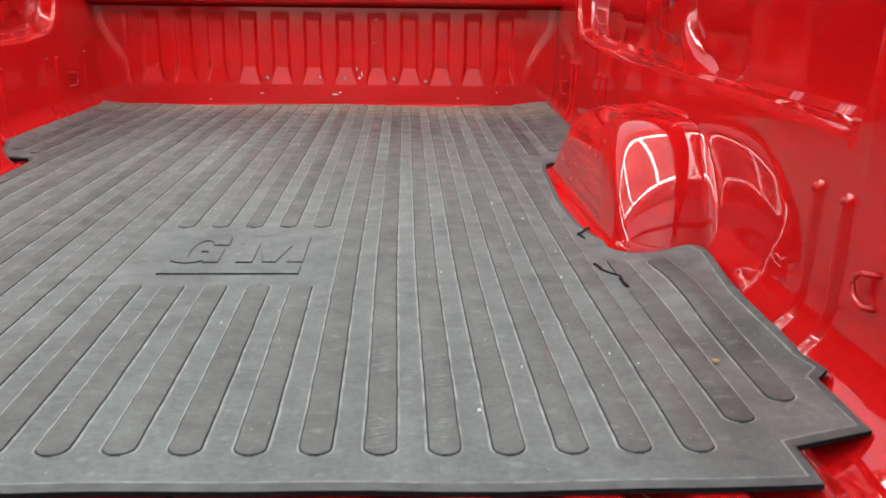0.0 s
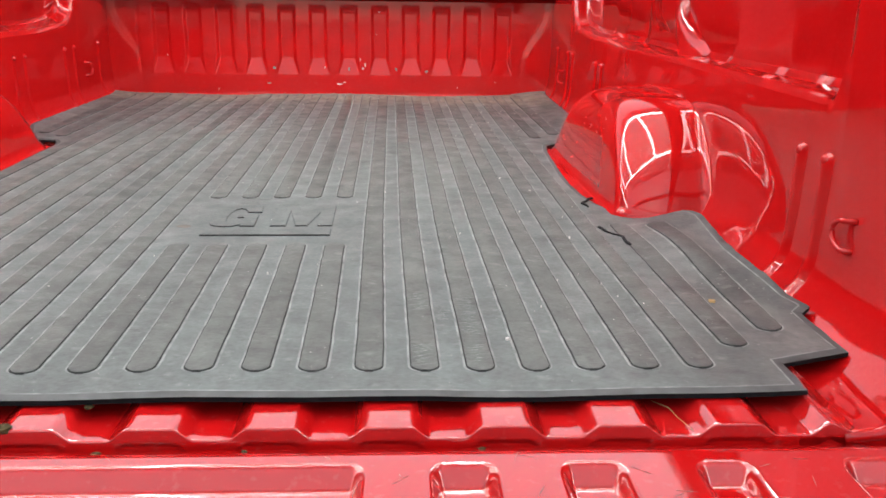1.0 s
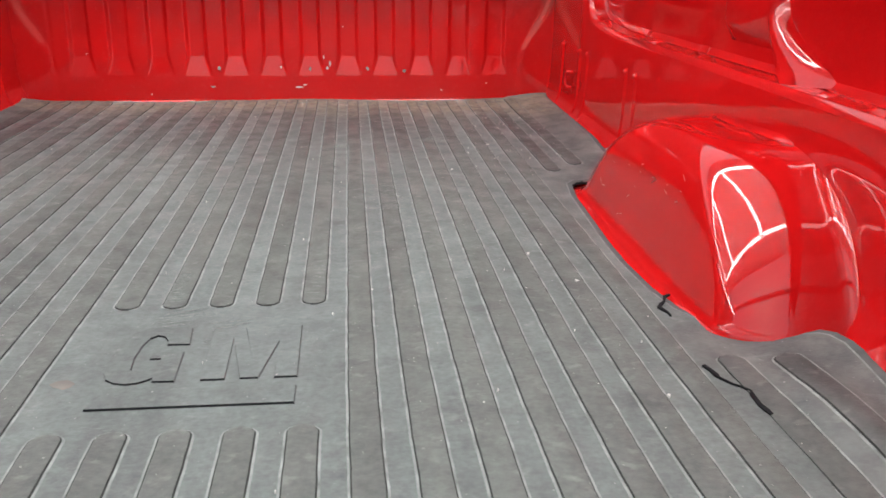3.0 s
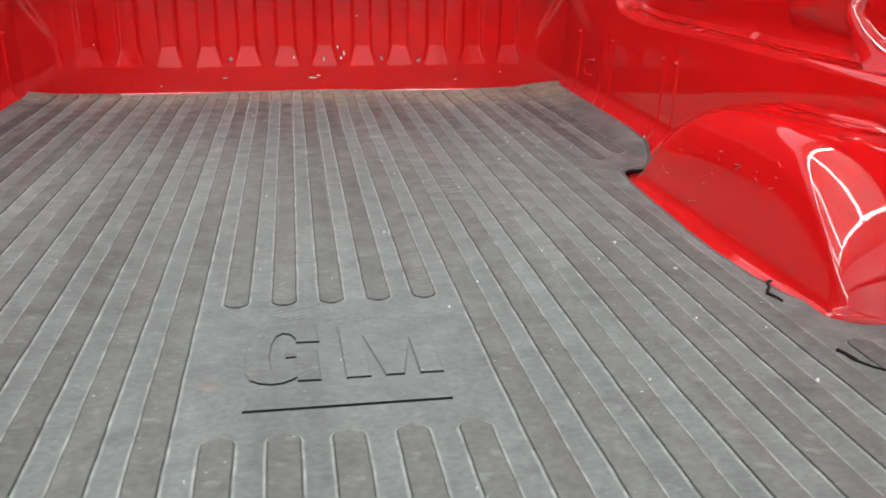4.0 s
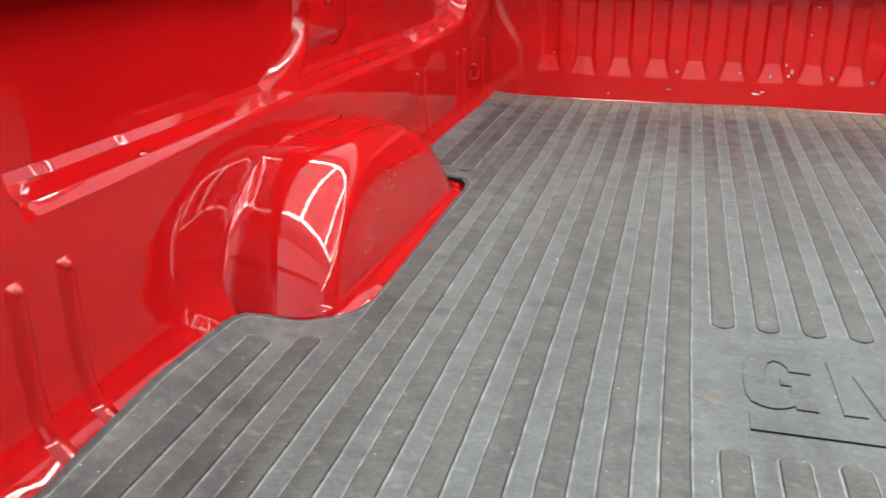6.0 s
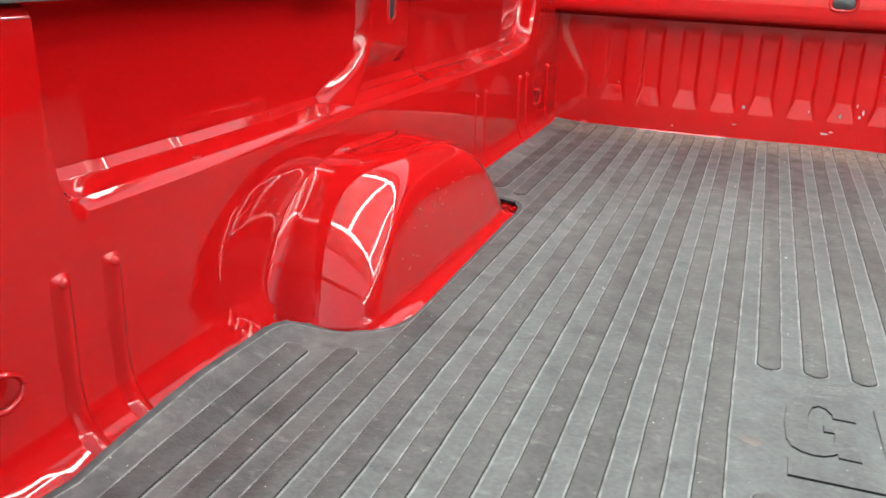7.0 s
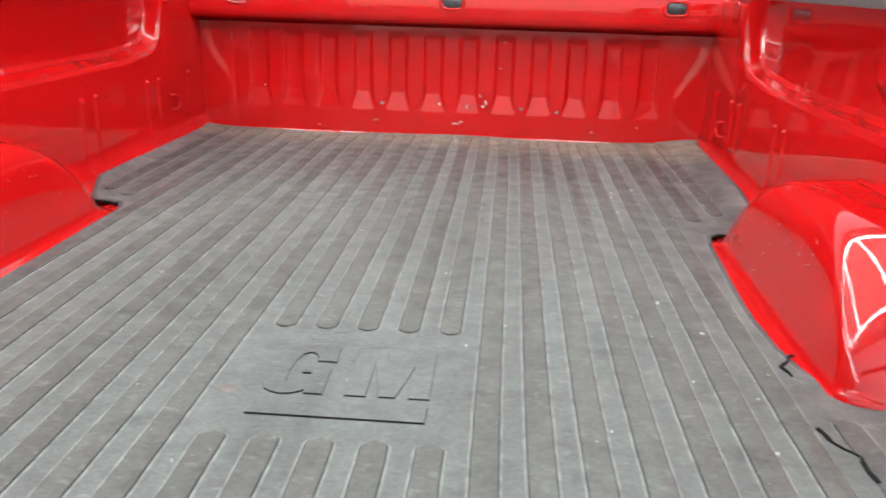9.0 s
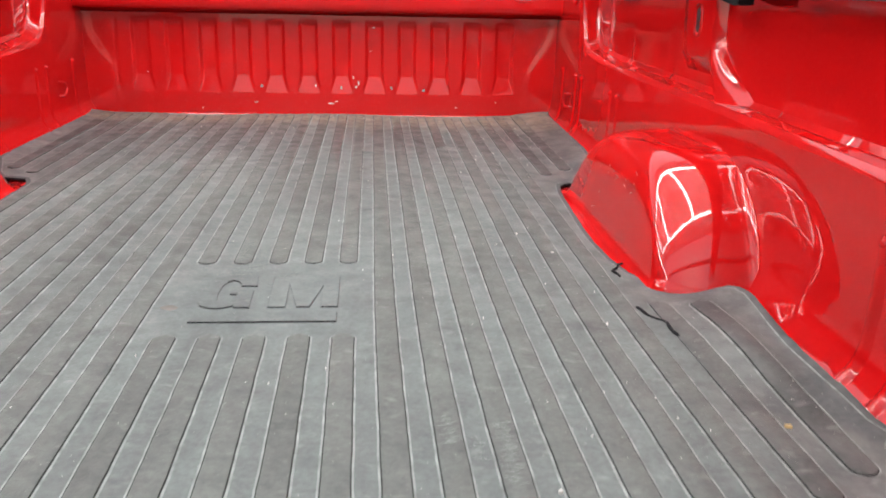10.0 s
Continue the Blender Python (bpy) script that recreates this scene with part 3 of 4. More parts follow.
# grey caps along the tops of the side walls, with a black clip below
for s in (-1, 1):
    bm = bmesh.new()
    prof = [(HALF + 0.004, RIM + 0.003), (HALF - 0.006, RIM + 0.004), (HALF - 0.008, RIM + 0.012), (HALF - 0.006, RIM + 0.036), (HALF + 0.004, RIM + 0.046), (HALF + 0.06, RIM + 0.050), (HALF + 0.155, RIM + 0.046), (HALF + 0.178, RIM + 0.03), (HALF + 0.178, RIM - 0.03), (HALF + 0.172, RIM - 0.03), (HALF + 0.170, RIM + 0.003)]
    loft(bm, [[(s * x, y, z) for x, z in prof] for y in spread([REAR + 0.02, 2.50], 0.2)], True, True)
    cap = bed_part("rail_cap", bm, CAP_GREY, "grey plastic rail cap", sharp=60)
    bm = bmesh.new()
    loft(bm, [[(s * x, y, z) for x, z in ((HALF + 0.002, RIM + 0.003), (HALF + 0.002, low), (HALF + 0.03, low), (HALF + 0.03, RIM + 0.003))] for y, low in ((1.33, RIM - 0.016), (1.35, RIM - 0.018), (1.475, RIM - 0.002))], True, True)
    bed_part("clip", bm, BLACK_PLASTIC, "black plastic clip", cap, smooth=False)

# tailgate, let down level with the floor, with pressed channels
GATE_TOP = -0.020
CHANNELS = [(-0.215, 0.219)] + [(s * a, s * b) if s > 0 else (s * b, s * a) for a, b in ((0.274, 0.338), (0.391, 0.454), (0.514, 0.570), (0.650, 0.715)) for s in (1, -1)]


def press(x, y):
    """Depth share of the channels: flat ramps at the far end, steep flanks, round corners."""
    deep = 0.0
    for a, b in CHANNELS:
        u = min(1.0, (x - a) / 0.015, (b - x) / 0.015)
        v = min(1.0, (0.304 - y) / 0.026, (y + 0.14) / 0.03)
        if u > 0 and v > 0:
            deep = max(deep, 1 - math.hypot(1 - u, 1 - v))
    return deep * deep * (3 - 2 * deep)


xs = spread([-0.785, 0.785] + [e + sg * 0.0015 * k for a, b in CHANNELS for e, sg in ((a, 1), (b, -1)) for k in range(-1, 12)], 0.05)
ys = spread([-0.205, -0.145, -0.14, -0.13, -0.12, -0.11] + [0.304 - 0.002 * k for k in range(-1, 15)] + [0.316, 0.322], 0.06)
bm = bmesh.new()
rows = [[(x, y, GATE_TOP - 0.016 * press(x, y)) for x in xs] for y in ys]
rows += [[(x, 0.3245, GATE_TOP - 0.001) for x in xs], [(x, 0.3265, GATE_TOP - 0.002) for x in xs], [(x, 0.340, GATE_TOP - 0.0065) for x in xs], [(x, 0.343, GATE_TOP - 0.009) for x in xs], [(x, 0.344, GATE_TOP - 0.060) for x in xs]]
rows = [[(x, -0.212, GATE_TOP - 0.06) for x in xs], [(x, -0.210, GATE_TOP - 0.006) for x in xs]] + rows
loft(bm, rows, closed=False)
thicken(bm, (0, 0, -0.004))
gate = bed_part("tailgate", bm, PAINT_WORN, "open red tailgate with pressed channels and scratches", sharp=60)

# fine scratches worn into the tailgate
rnd = random.Random(91)
bm = bmesh.new()
while len(bm.faces) < 70:
    x, y, a, n, w = rnd.uniform(-0.7, 0.76), rnd.uniform(0.02, 0.318), rnd.uniform(-1.5, 1.5), rnd.uniform(0.002, 0.012), rnd.uniform(0.0002, 0.0005)
    if max(press(x + n, y), press(x - n, y), press(x, y + n), press(x, y - n)) > 0:
        continue
    bm.faces.new([bm.verts.new((x + n * p * math.cos(a) - w * q * math.sin(a), y + n * p * math.sin(a) + w * q * math.cos(a), GATE_TOP + 0.0004)) for p, q in ((-1, 0), (0, -1), (1, 0), (0, 1))])
thicken(bm, (0, 0, -0.0012))
tagged(bed_part("scratches", bm, SCRATCH, "fine pale scratches in the paint", gate, smooth=False), kind="stuff")

# rear wheels under the bed carry it
for s in (-1, 1):
    bm = bmesh.new()
    prof = [(0.665, 0.20), (0.665, 0.30), (0.675, 0.345), (0.70, 0.365), (0.86, 0.365), (0.885, 0.345), (0.895, 0.30), (0.895, 0.20)]
    zc, yc = GROUND + 0.365, 1.51
    loft(bm, [[(s * x, yc + r * math.cos(a), zc + r * math.sin(a)) for a in (2 * math.pi * k / 40 for k in range(40))] for x, r in prof], True, True)
    wheel = bed_part("wheel", bm, TYRE, "black rubber rear tyre", sharp=50)

# ---- the mat ----
MAT = thing("bed_mat", "worn grey ribbed rubber bed mat with two tears", "mat", at=(CX, REAR, GROUND))
MAT.location = (0.015, 1.65, 0.0)


def mat_part(name, bm, mat=RUBBER, label="", parent=None, smooth=True, sharp=0):
    for v in bm.verts:
        v.co = v.co - MAT.location
    ob = part(name, bm, mat, parent or MAT, label, smooth)
    return crisp(ob, sharp) if sharp else ob


def mat_z(x, y):
    """Height of the mat: flat on the ribs, lifting at the sides behind the wells and waving a little."""
    side = 1 if x > 0 else -1
    up = step(abs(x), 0.66, 0.80)
    behind = (1 - step(y, 1.12, 1.25)) * step(y, 0.50, 0.80)
    ahead = step(y, 1.95, 2.10)
    z = 0.030 * up * behind + 0.012 * up * ahead
    z += 0.014 * math.exp(-((x - 0.685) / 0.040) ** 2) * math.exp(-((y - 0.90) / 0.13) ** 2) - 0.006 * math.exp(-((x - 0.735) / 0.022) ** 2) * math.exp(-((y - 0.86) / 0.14) ** 2)
    z += 0.0035 * math.sin(9 * x + 1) * step(y, 2.6, 2.92) + 0.0015 * math.sin(7 * x + 2.0) * math.sin(3.1 * y)
    z += (0.0008 * math.sin(11 * x) + 0.0009 * math.sin(27 * x + 1)) * (1 - step(y, 0.40, 0.50))
    z += 0.006 * step(y, 2.86, 2.93) + 0.004 * math.exp(-((x + 0.20) / 0.07) ** 2) * step(y, 2.75, 2.92)
    return z


RIGHT = [(0.665, 0.400), (0.668, 0.468), (0.757, 0.497), (0.751, 0.606), (0.768, 0.622), (0.756, 0.66), (0.752, 0.76), (0.753, 0.86), (0.758, 0.93), (0.765, 1.005), (0.768, 1.043), (0.763, 1.072), (0.752, 1.089), (0.732, 1.099), (0.699, 1.116), (0.674, 1.140), (0.648, 1.177),
         (0.628, 1.218), (0.616, 1.294), (0.611, 1.40), (0.613, 1.50), (0.628, 1.78), (0.640, 1.868), (0.655, 1.890), (0.690, 1.898), (0.716, 1.922), (0.745, 1.985), (0.780, 2.10), (0.797, 2.30), (0.808, 2.60), (0.812, 2.924)]
LEFT = [(-0.64, 0.400), (-0.642, 0.470), (-0.730, 0.494), (-0.727, 0.620), (-0.755, 0.642), (-0.747, 0.68), (-0.749, 0.75), (-0.752, 0.82), (-0.757, 0.905), (-0.756, 0.96), (-0.754, 1.022), (-0.753, 1.062), (-0.750, 1.084), (-0.741, 1.104), (-0.722, 1.118), (-0.693, 1.131), (-0.664, 1.144), (-0.635, 1.160),
        (-0.612, 1.188), (-0.599, 1.237), (-0.600, 1.386), (-0.603, 1.573), (-0.606, 1.763), (-0.606, 1.85), (-0.612, 1.885), (-0.628, 1.918), (-0.655, 1.930), (-0.690, 1.938), (-0.718, 1.985), (-0.765, 2.12), (-0.775, 2.35), (-0.780, 2.60), (-0.782, 2.918)]
RIM_LINE = [Vector((x, y)) for x, y in RIGHT + LEFT[::-1]]


def inside(gap, line=RIM_LINE):
    """An outline, counted anticlockwise, drawn in by the gap."""
    out, n = [], len(line)
    for k in range(n):
        a, p, b = line[k - 1], line[k], line[(k + 1) % n]
        d, e = (p - a).normalized(), (b - p).normalized()
        m = (Vector((-d.y, d.x)) + Vector((-e.y, e.x))).normalized()
        out.append(p + m * (gap / max(0.5, m.dot(Vector((-d.y, d.x))))))
    return out


bm = bmesh.new()
rings = loft(bm, [[(p.x, p.y, 0.0) for p in inside(gap)] for gap in (0.0, 0.010, 0.0122)])
for k, f in enumerate(bm.faces):
    f.material_index = 3 if k < len(RIM_LINE) else 2
bm.faces.new(rings[-1])
for v in bm.verts:
    v.co.z = 0.0
for x in spread([-0.80, -0.63, 0.63, 0.81], 0.06)[1:-1] + [side * (0.64 + 0.0125 * k) for k in range(13) for side in (-1, 1)]:
    bmesh.ops.bisect_plane(bm, geom=bm.verts[:] + bm.edges[:] + bm.faces[:], plane_co=(x + 0.0003, 0, 0), plane_no=(1, 0, 0))
for k in range(1, 100):
    bmesh.ops.bisect_plane(bm, geom=bm.verts[:] + bm.edges[:] + bm.faces[:], plane_co=(0, 0.40 + 0.02575 * k, 0), plane_no=(0, 1, 0))
for v in bm.verts:
    v.co.z = mat_z(v.co.x, v.co.y) - 0.0022 * any(e.is_boundary for e in v.link_edges)
bmesh.ops.recalc_face_normals(bm, faces=bm.faces)
thicken(bm, (0, 0, -0.0055))
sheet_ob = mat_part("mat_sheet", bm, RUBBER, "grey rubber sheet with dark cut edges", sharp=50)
sheet_ob.data.materials.append(SHADED_BLACK_RUBBER)
sheet_ob.data.materials.append(RIM_DUST)
sheet_ob.data.materials.append(BORDER)
# sides and underside: undusted black rubber, darkened further for shade at the edge
for p in sheet_ob.data.polygons:
    if p.normal.z < 0.5:
        p.material_index = 1
    elif p.material_index == 3 and p.center.y + MAT.location.y > 2.895:
        p.material_index = 2

# raised ribs with rounded ends
RIB, HIGH = 0.0152, 0.0020
rib_x = lambda k: 0.0265 + 0.0602 * k
STRETCHES = []
for k in range(-12, 12):
    x = rib_x(k)
    if k in (-12, -11, 10, 11):
        near_end = 0.512 if k in (10, -11) else 0.556
        STRETCHES += [(x, near_end, {10: 1.066, 11: 1.052, -11: 1.090, -12: 1.062}[k]), (x, {10: 1.975, 11: 2.030, -11: 1.975, -12: 2.020}[k], 2.905)]
    elif -2 <= k <= 2:
        STRETCHES += [(x, 0.455, 0.948), (x, 1.262, 2.908)]
    else:
        STRETCHES.append((x, 0.455, 2.908))


# across a rib: dust fringe, crease and steep flank with painted shade, flat top
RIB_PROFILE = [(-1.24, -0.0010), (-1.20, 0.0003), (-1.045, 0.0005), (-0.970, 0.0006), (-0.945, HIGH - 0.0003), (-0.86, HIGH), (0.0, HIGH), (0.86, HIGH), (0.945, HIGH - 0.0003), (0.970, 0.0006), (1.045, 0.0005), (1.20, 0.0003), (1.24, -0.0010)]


def rib(x, y0, y1):
    """A strip with sloping flanks and round ends that follows the mat."""
    bm = bmesh.new()
    rows = []
    cap = [(RIB * (1 - math.cos(a)), math.sin(a)) for a in (math.pi / 2 * k / 6 for k in range(1, 7))]
    line = [(y0 + d, w) for d, w in cap] + [(y, 1.0) for y in spread([y0 + RIB, y1 - RIB], 0.018)[1:-1]] + [(y1 - d, w) for d, w in reversed(cap)]
    p0 = 17.0 * x + 3.0 * y0
    for y, w in line:
        m = (y - 0.5 * (y0 + y1)) / (0.5 * (y1 - y0))
        row = []
        for u, h in RIB_PROFILE:
            waver = 0.012 * math.sin(61 * y + p0 + 9 * (u > 0)) + 0.012 * math.sin(143 * y + 2 * p0 + 5 * (u > 0)) + 0.012 * math.sin(307 * y + p0)
            px = x + 0.006 * (1 - step(y, 0.40, 1.15)) + (u + waver * (w > 0.95)) * RIB * max(w, 0.12)
            row.append((px, y + (0.0013 if m < -0.9 else -0.0013 if m > 0.9 else 0) * (h > 0.0017) * (w < 0.9), mat_z(px, y) + h))
        rows.append(row)
    loft(bm, rows, closed=False)
    bm.verts.ensure_lookup_table()
    n = len(bm.verts)
    ends = [bm.faces.new([bm.verts[i] for i in range(13)]), bm.faces.new([bm.verts[i] for i in range(n - 13, n)])]
    for f in bm.faces:
        f.material_index = 1 if f in ends else 0
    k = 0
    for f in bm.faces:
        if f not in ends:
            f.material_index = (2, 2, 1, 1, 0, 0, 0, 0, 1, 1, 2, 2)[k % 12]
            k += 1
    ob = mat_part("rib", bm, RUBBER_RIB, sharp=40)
    ob.data.materials.append(RIB_SHADE)
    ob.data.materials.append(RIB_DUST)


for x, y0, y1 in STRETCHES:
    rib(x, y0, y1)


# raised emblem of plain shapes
def emblem_shape(points, name, high=0.0019):
    """A flat-topped shape; sloping sides carry painted shade, black towards the tailgate."""
    line = [Vector(p) for p in points]
    if sum(a.x * b.y - b.x * a.y for a, b in zip(line, line[1:] + line[:1])) < 0:
        line.reverse()
    bm = bmesh.new()
    rings = loft(bm, [[(p.x, p.y, mat_z(p.x, p.y) + z) for p in inside(gap, line)] for gap, z in ((-0.0010, -0.001), (-0.0008, 0.0004), (0.0, high))])
    bm.faces.new(rings[-1])
    ob = mat_part(name, bm, RUBBER, smooth=False)
    ob.data.materials.append(SHADED_BLACK_RUBBER)
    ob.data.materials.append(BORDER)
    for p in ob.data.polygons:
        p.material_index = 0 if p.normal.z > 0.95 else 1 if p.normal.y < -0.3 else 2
    return ob


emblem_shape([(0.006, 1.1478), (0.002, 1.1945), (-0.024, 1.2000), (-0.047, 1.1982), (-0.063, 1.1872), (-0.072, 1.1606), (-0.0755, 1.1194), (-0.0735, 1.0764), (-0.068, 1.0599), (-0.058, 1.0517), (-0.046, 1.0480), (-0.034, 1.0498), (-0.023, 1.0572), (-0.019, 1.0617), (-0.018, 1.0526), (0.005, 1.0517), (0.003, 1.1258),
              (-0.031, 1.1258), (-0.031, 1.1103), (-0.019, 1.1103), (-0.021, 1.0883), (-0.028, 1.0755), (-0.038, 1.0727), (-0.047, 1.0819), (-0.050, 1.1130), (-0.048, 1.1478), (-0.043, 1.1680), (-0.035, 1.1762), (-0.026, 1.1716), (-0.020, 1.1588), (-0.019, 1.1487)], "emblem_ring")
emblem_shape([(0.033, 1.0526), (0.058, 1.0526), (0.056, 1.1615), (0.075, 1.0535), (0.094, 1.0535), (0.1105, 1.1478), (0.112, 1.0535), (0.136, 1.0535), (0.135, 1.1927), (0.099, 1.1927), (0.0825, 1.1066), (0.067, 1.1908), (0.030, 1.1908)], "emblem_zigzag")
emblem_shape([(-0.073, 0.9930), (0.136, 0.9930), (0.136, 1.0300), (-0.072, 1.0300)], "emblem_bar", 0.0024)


# two tears through the mat
def tear(points, widths):
    bm = bmesh.new()
    rows = []
    for i, ((x, y), w) in enumerate(zip(points, widths)):
        a, b = Vector(points[max(i - 1, 0)]), Vector(points[min(i + 1, len(points) - 1)])
        d = (b - a).normalized()
        row = [(x - d.y * w * s, y + d.x * w * s) for s in (-1, 1)]
        rows.append([(px, py, mat_z(px, py) + 0.0032) for px, py in row])
    loft(bm, rows, closed=False)
    thicken(bm, (0, 0, -0.003))
    mat_part("tear", bm, SHADED_BLACK_RUBBER, "black open tear", smooth=False)


tear([(0.627, 1.256), (0.618, 1.250), (0.611, 1.232), (0.603, 1.222), (0.598, 1.213), (0.603, 1.196), (0.604, 1.184)], [0.0012, 0.0022, 0.0014, 0.0020, 0.0026, 0.0012, 0.0006])
tear([(0.591, 1.040), (0.594, 1.030), (0.596, 1.016), (0.597, 1.008), (0.606, 0.992), (0.611, 0.987), (0.618, 0.975), (0.6155, 0.968), (0.614, 0.945), (0.6155, 0.935), (0.617, 0.924)], [0.0022, 0.0016, 0.0026, 0.0009, 0.0006, 0.0006, 0.0008, 0.0022, 0.0022, 0.0028, 0.0018])


# ---- small things ----
def crumb(x, y, z, size, mat, name, label, seed, flat=0.5):
    """A small crumpled scrap."""
    rnd = random.Random(seed)
    bm = bmesh.new()
    bmesh.ops.create_icosphere(bm, subdivisions=1, radius=size)
    for v in bm.verts:
        v.co *= rnd.uniform(0.55, 1.25)
        v.co.z *= flat
    bmesh.ops.translate(bm, vec=(0, 0, size * flat * 0.7), verts=bm.verts)
    ob = part(name, bm, mat, smooth=False)
    ob.location = (x, y, z)
    return tagged(ob, label, "debris", "leaf scraps")


for k, (x, y, z, size) in enumerate(((-0.128, 0.358, -0.014, 0.010), (-0.035, 0.333, -0.026, 0.0055), (0.100, 0.333, -0.026, 0.0035), (0.322, 0.336, -0.028, 0.004), (-0.060, 0.400, -0.012, 0.006))):
    crumb(x, y, z, size, LEAF, "leaf_scrap", "dry brown leaf scrap on red paint", k)
bm = bmesh.new()
tube(bm, [(0.0, 0.05, 0.004), (0.012, 0.03, 0.006), (0.016, 0.012, 0.004), (0.026, -0.008, 0.0)], 0.00035, 6)
straw = part("straw", bm, STRAW)
straw.location = (0.507, 0.365, -0.022)
tagged(straw, "thin bent straw lying on the red sill", "debris", "leaf scraps")

# pale flecks on the mat
rnd = random.Random(7)
bm = bmesh.new()
PLACED = [(0.514, 1.317, 0.0045), (0.468, 1.44, 0.0022), (0.528, 0.975, 0.0022), (0.583, 1.53, 0.002), (0.372, 0.545, 0.003)]
spots = PLACED + [(rnd.gauss(0.35, 0.28), rnd.uniform(0.6, 2.85), rnd.uniform(0.0005, 0.0013)) for _ in range(70)] + [(rnd.uniform(-0.55, 0.72), rnd.uniform(2.1, 2.9), rnd.uniform(0.0005, 0.0015)) for _ in range(60)]
spots += [(rnd.gauss(0.58, 0.08), rnd.uniform(1.9, 2.85), rnd.uniform(0.0006, 0.0017)) for _ in range(70)]
for x, y, r in spots:
    if abs(x) > 0.58 and y < 2.1:
        continue
    n, a0 = 6, rnd.uniform(0, 6)
    ring = [bm.verts.new((x + r * rnd.uniform(0.5, 1.2) * math.cos(a0 + 6.283 * k / n), y + r * 1.2 * rnd.uniform(0.5, 1.2) * math.sin(a0 + 6.283 * k / n), mat_z(x, y) + HIGH + 0.0006)) for k in range(n)]
    bm.faces.new(ring)
thicken(bm, (0, 0, -0.0045))
flecks = part("dust_flecks", bm, FLECK, smooth=False)
tagged(flecks, "pale specks of grit scattered over the rubber mat", "grit", kind="stuff")

# a rusty smudge and a yellow seed on the mat
for x, y, r, mat, name, label in ((-0.112, 1.056, 0.012, RUST, "rust_smudge", "faint rusty smudge on the rubber mat"), (0.655, 0.66, 0.004, STRAW, "seed", "small yellow seed lying on the mat")):
    bm = bmesh.new()
    ring = [bm.verts.new((r * random.uniform(0.6, 1.2) * math.cos(k * 0.6283), r * random.uniform(0.6, 1.2) * math.sin(k * 0.6283), 0.0)) for k in range(10)]
    bm.faces.new(ring)
    thicken(bm, (0, 0, -0.003))
    ob = part(name, bm, mat, smooth=False)
    ob.location = (x, y, mat_z(x, y) + (0.0004 if mat == RUST else 0.004))
    tagged(ob, label, "debris")


# pale hatched scuffs across ribs and grooves
def scuffs(x0, x1, y0, y1, count, high, seed, slant=0.0):
    rnd = random.Random(seed)
    bm = bmesh.new()
    for k in range(count):
        y = y0 + (y1 - y0) * (k + rnd.uniform(-0.25, 0.25)) / count
        a, b, w = x0 + rnd.uniform(0, 0.4) * (x1 - x0), x1 - rnd.uniform(0, 0.4) * (x1 - x0), rnd.uniform(0.0002, 0.0006)
        pts = [(a + (b - a) * i / 4, y + slant * (b - a) * i / 4 + rnd.uniform(-0.0004, 0.0004)) for i in range(5)]
        loft(bm, [[(x, yy - w * (1 - abs(i / 2 - 1) ** 2), mat_z(x, yy) + high), (x, yy + 0.0001 + w * (1 - abs(i / 2 - 1) ** 2), mat_z(x, yy) + high)] for i, (x, yy) in enumerate(pts)], closed=False)
    thicken(bm, (0, 0, -0.0004))
    tagged(mat_part("scuff", bm, SCUFF, "pale hatched scuff in the rubber", smooth=False), kind="stuff")


RIB_TOP = HIGH + 0.00035
for k, (x, half, y0, y1, n, high, slant) in enumerate((
        (0.2725, 0.013, 0.470, 0.530, 14, RIB_TOP, 0.25), (0.2715, 0.013, 0.640, 0.705, 12, RIB_TOP, 0.25), (0.302, 0.010, 0.610, 0.665, 10, 0.0005, -0.1), (0.3325, 0.013, 0.560, 0.690, 30, RIB_TOP, 0.05), (0.333, 0.013, 0.480, 0.530, 7, RIB_TOP, 0.2),
        (-0.036, 0.014, 1.285, 1.400, 22, RIB_TOP, 0.1), (-0.020, 0.030, 1.200, 1.262, 12, 0.0005, 0.3), (0.045, 0.030, 1.150, 1.215, 12, 0.0005, 0.2), (0.149, 0.013, 1.30, 1.48, 8, RIB_TOP, 0.0), (0.27, 0.045, 1.70, 1.89, 16, RIB_TOP, 0.3), (0.18, 0.03, 2.235, 2.27, 10, RIB_TOP, 0.0), (0.40, 0.05, 2.30, 2.36, 8, RIB_TOP, 0.1))):
    scuffs(x - half, x + half, y0, y1, n, high, 40 + k, slant)


# chips in the paint of the bulkhead, down to primer and bare metal
def chip(x, z, w, h, mat, seed):
    rnd = random.Random(seed)
    bm = bmesh.new()
    ring = [bm.verts.new((x + w * rnd.uniform(0.5, 1.1) * math.cos(k * 0.7), FRONT - 0.0012 + dent(x, z), z + h * rnd.uniform(0.5, 1.1) * math.sin(k * 0.7))) for k in range(9)]
    bm.faces.new(ring)
    thicken(bm, (0, 0.002, 0))
    bed_part("paint_chip", bm, mat, "bare chip in the paint", bulkhead, smooth=False)


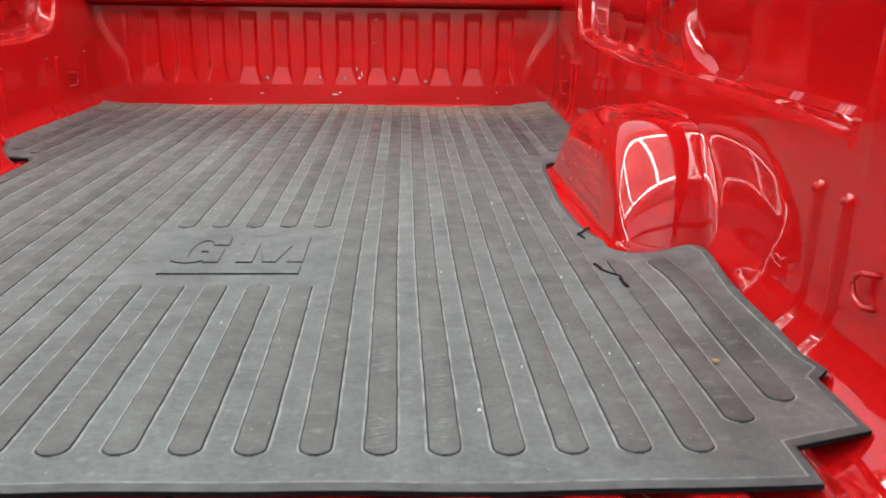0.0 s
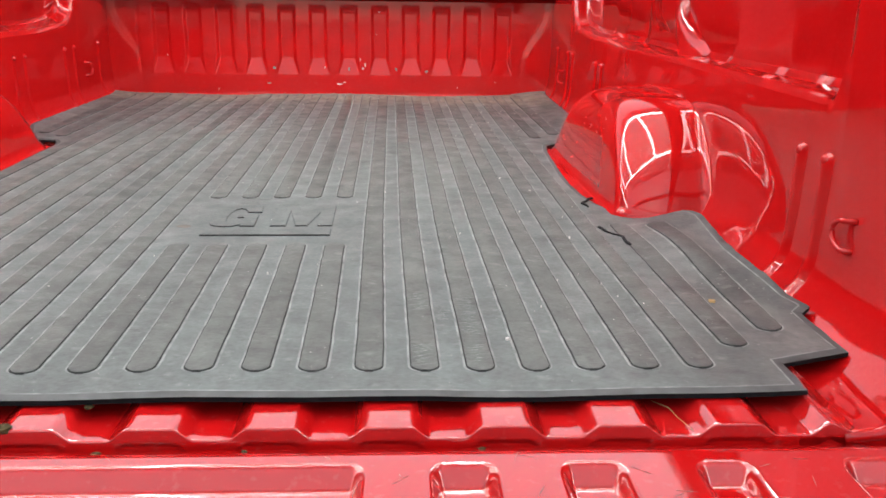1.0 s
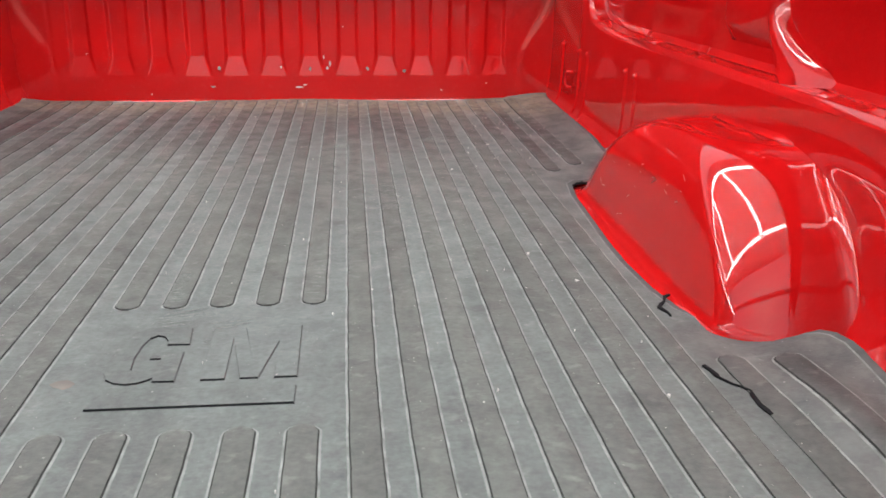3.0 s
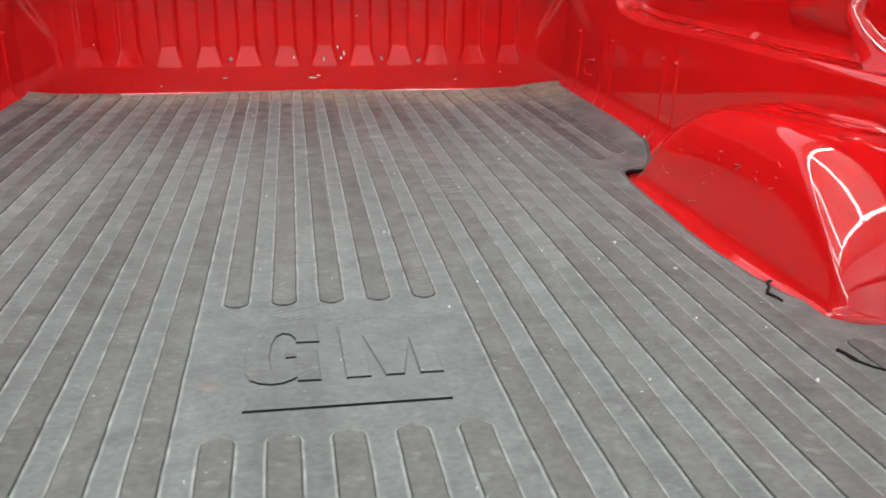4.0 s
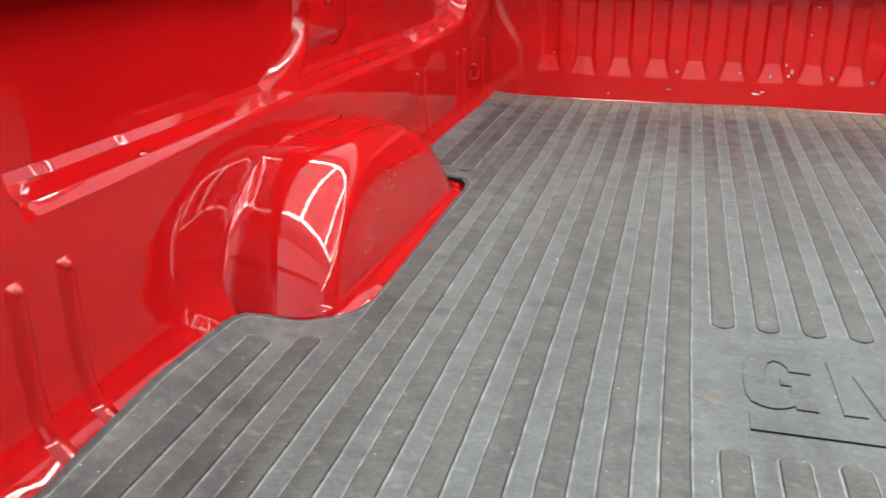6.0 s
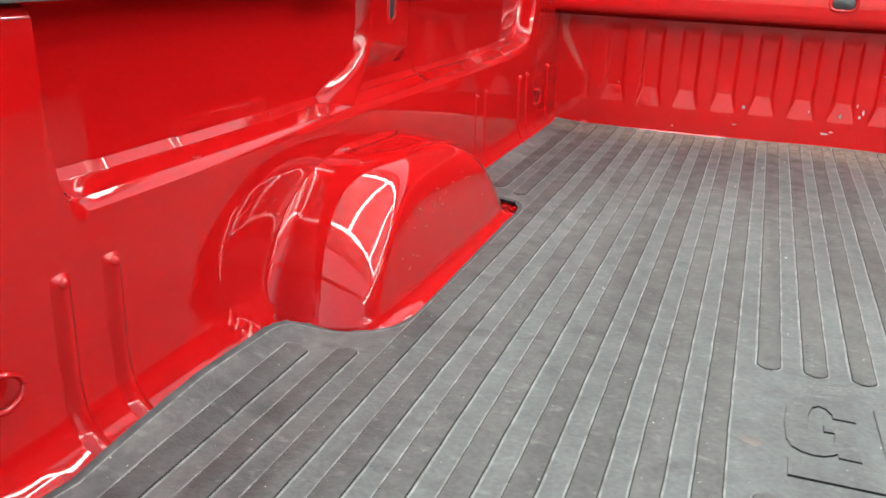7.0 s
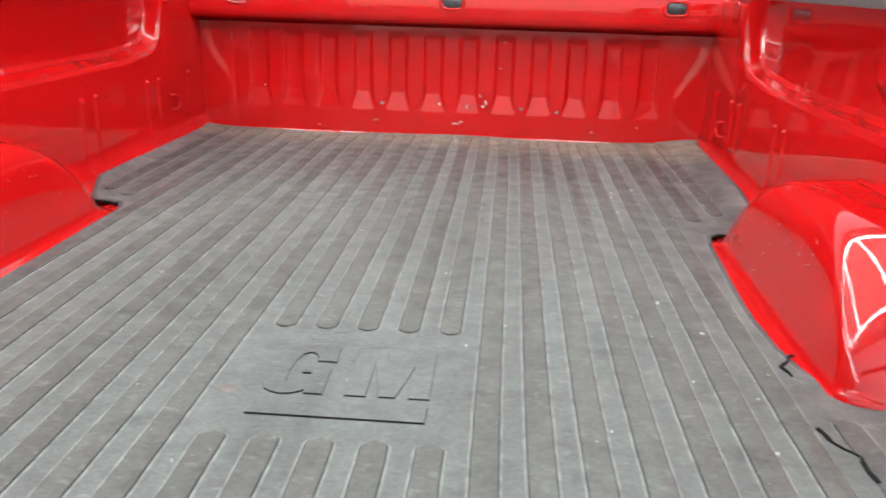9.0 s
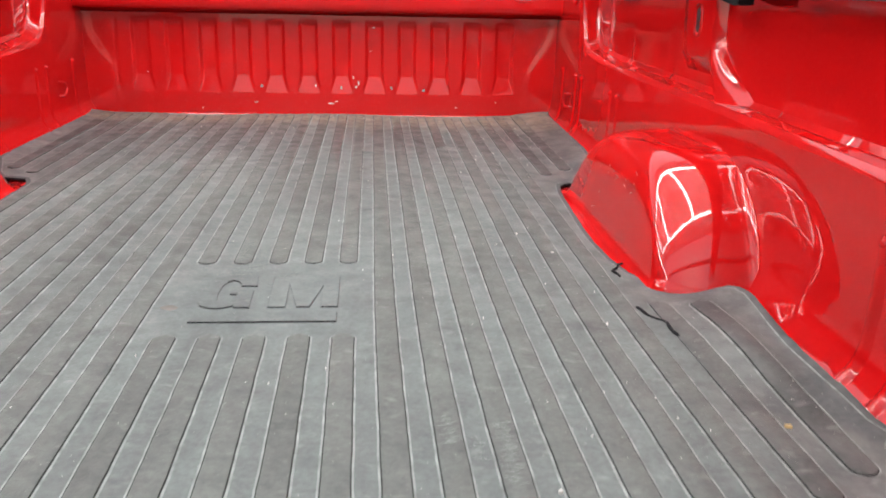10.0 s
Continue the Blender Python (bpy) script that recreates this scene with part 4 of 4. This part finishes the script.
CHIPS = ((-0.215, 0.098, 0.007, 0.010, 0), (0.058, 0.095, 0.006, 0.011, 0), (0.118, 0.112, 0.004, 0.012, 1), (0.110, 0.098, 0.006, 0.008, 1), (0.232, 0.096, 0.007, 0.010, 0), (0.345, 0.088, 0.008, 0.008, 0), (0.022, 0.040, 0.020, 0.004, 1), (0.040, 0.047, 0.012, 0.003, 1),
         (-0.235, 0.042, 0.014, 0.004, 0), (0.100, 0.130, 0.003, 0.010, 1), (-0.03, 0.100, 0.003, 0.007, 1), (-0.42, 0.020, 0.004, 0.003, 1), (0.46, 0.030, 0.005, 0.003, 1), (-0.60, 0.14, 0.003, 0.003, 1), (0.60, 0.05, 0.003, 0.003, 1), (0.16, 0.22, 0.003, 0.003, 1), (0.17, 0.30, 0.010, 0.003, 1))
for k, (x, z, w, h, m) in enumerate(CHIPS):
    chip(x, z, 0.75 * w, 0.75 * h, (PRIMER, FLECK)[m], k)


# short pale scratches on the inner flanks of the wheel wells
for s in (-1, 1):
    rnd = random.Random(20 + s)
    bm = bmesh.new()

    def scratch(place, n, w, a):
        """A thin lens-shaped mark; place gives the point from two offsets along the surface."""
        d, e = (math.cos(a), math.sin(a)), (-math.sin(a), math.cos(a))
        bm.faces.new([bm.verts.new(place(n * p * d[0] + w * q * e[0], n * p * d[1] + w * q * e[1])) for p, q in ((-1, 0), (0, -1), (1, 0), (0, 1))])

    for k in range(34):
        y, z = rnd.uniform(1.26, 1.78), rnd.uniform(0.02, 0.15) if k < 14 else rnd.gauss(0.125, 0.012)
        if z > 0.165 - 0.60 * max(0.0, y - 1.55) or z > 0.02 + 0.9 * (y - 1.20):
            continue
        flank = lambda v: 0.634 + 0.028 * (v / 0.197) - 0.0008 + 0.055 * (1 - math.sqrt(max(0.0, 1 - (v / 0.197) ** 7)))
        scratch(lambda p, q: (s * flank(z + q), y + p, z + q), rnd.uniform(0.002, 0.009), rnd.uniform(0.0003, 0.0008), rnd.uniform(-0.6, 0.6))
    thicken(bm, (0.0008 * s, 0, -0.0008))
    tagged(bed_part("scratches", bm, SCRATCH, "short pale scratches in the paint", smooth=False), kind="stuff")
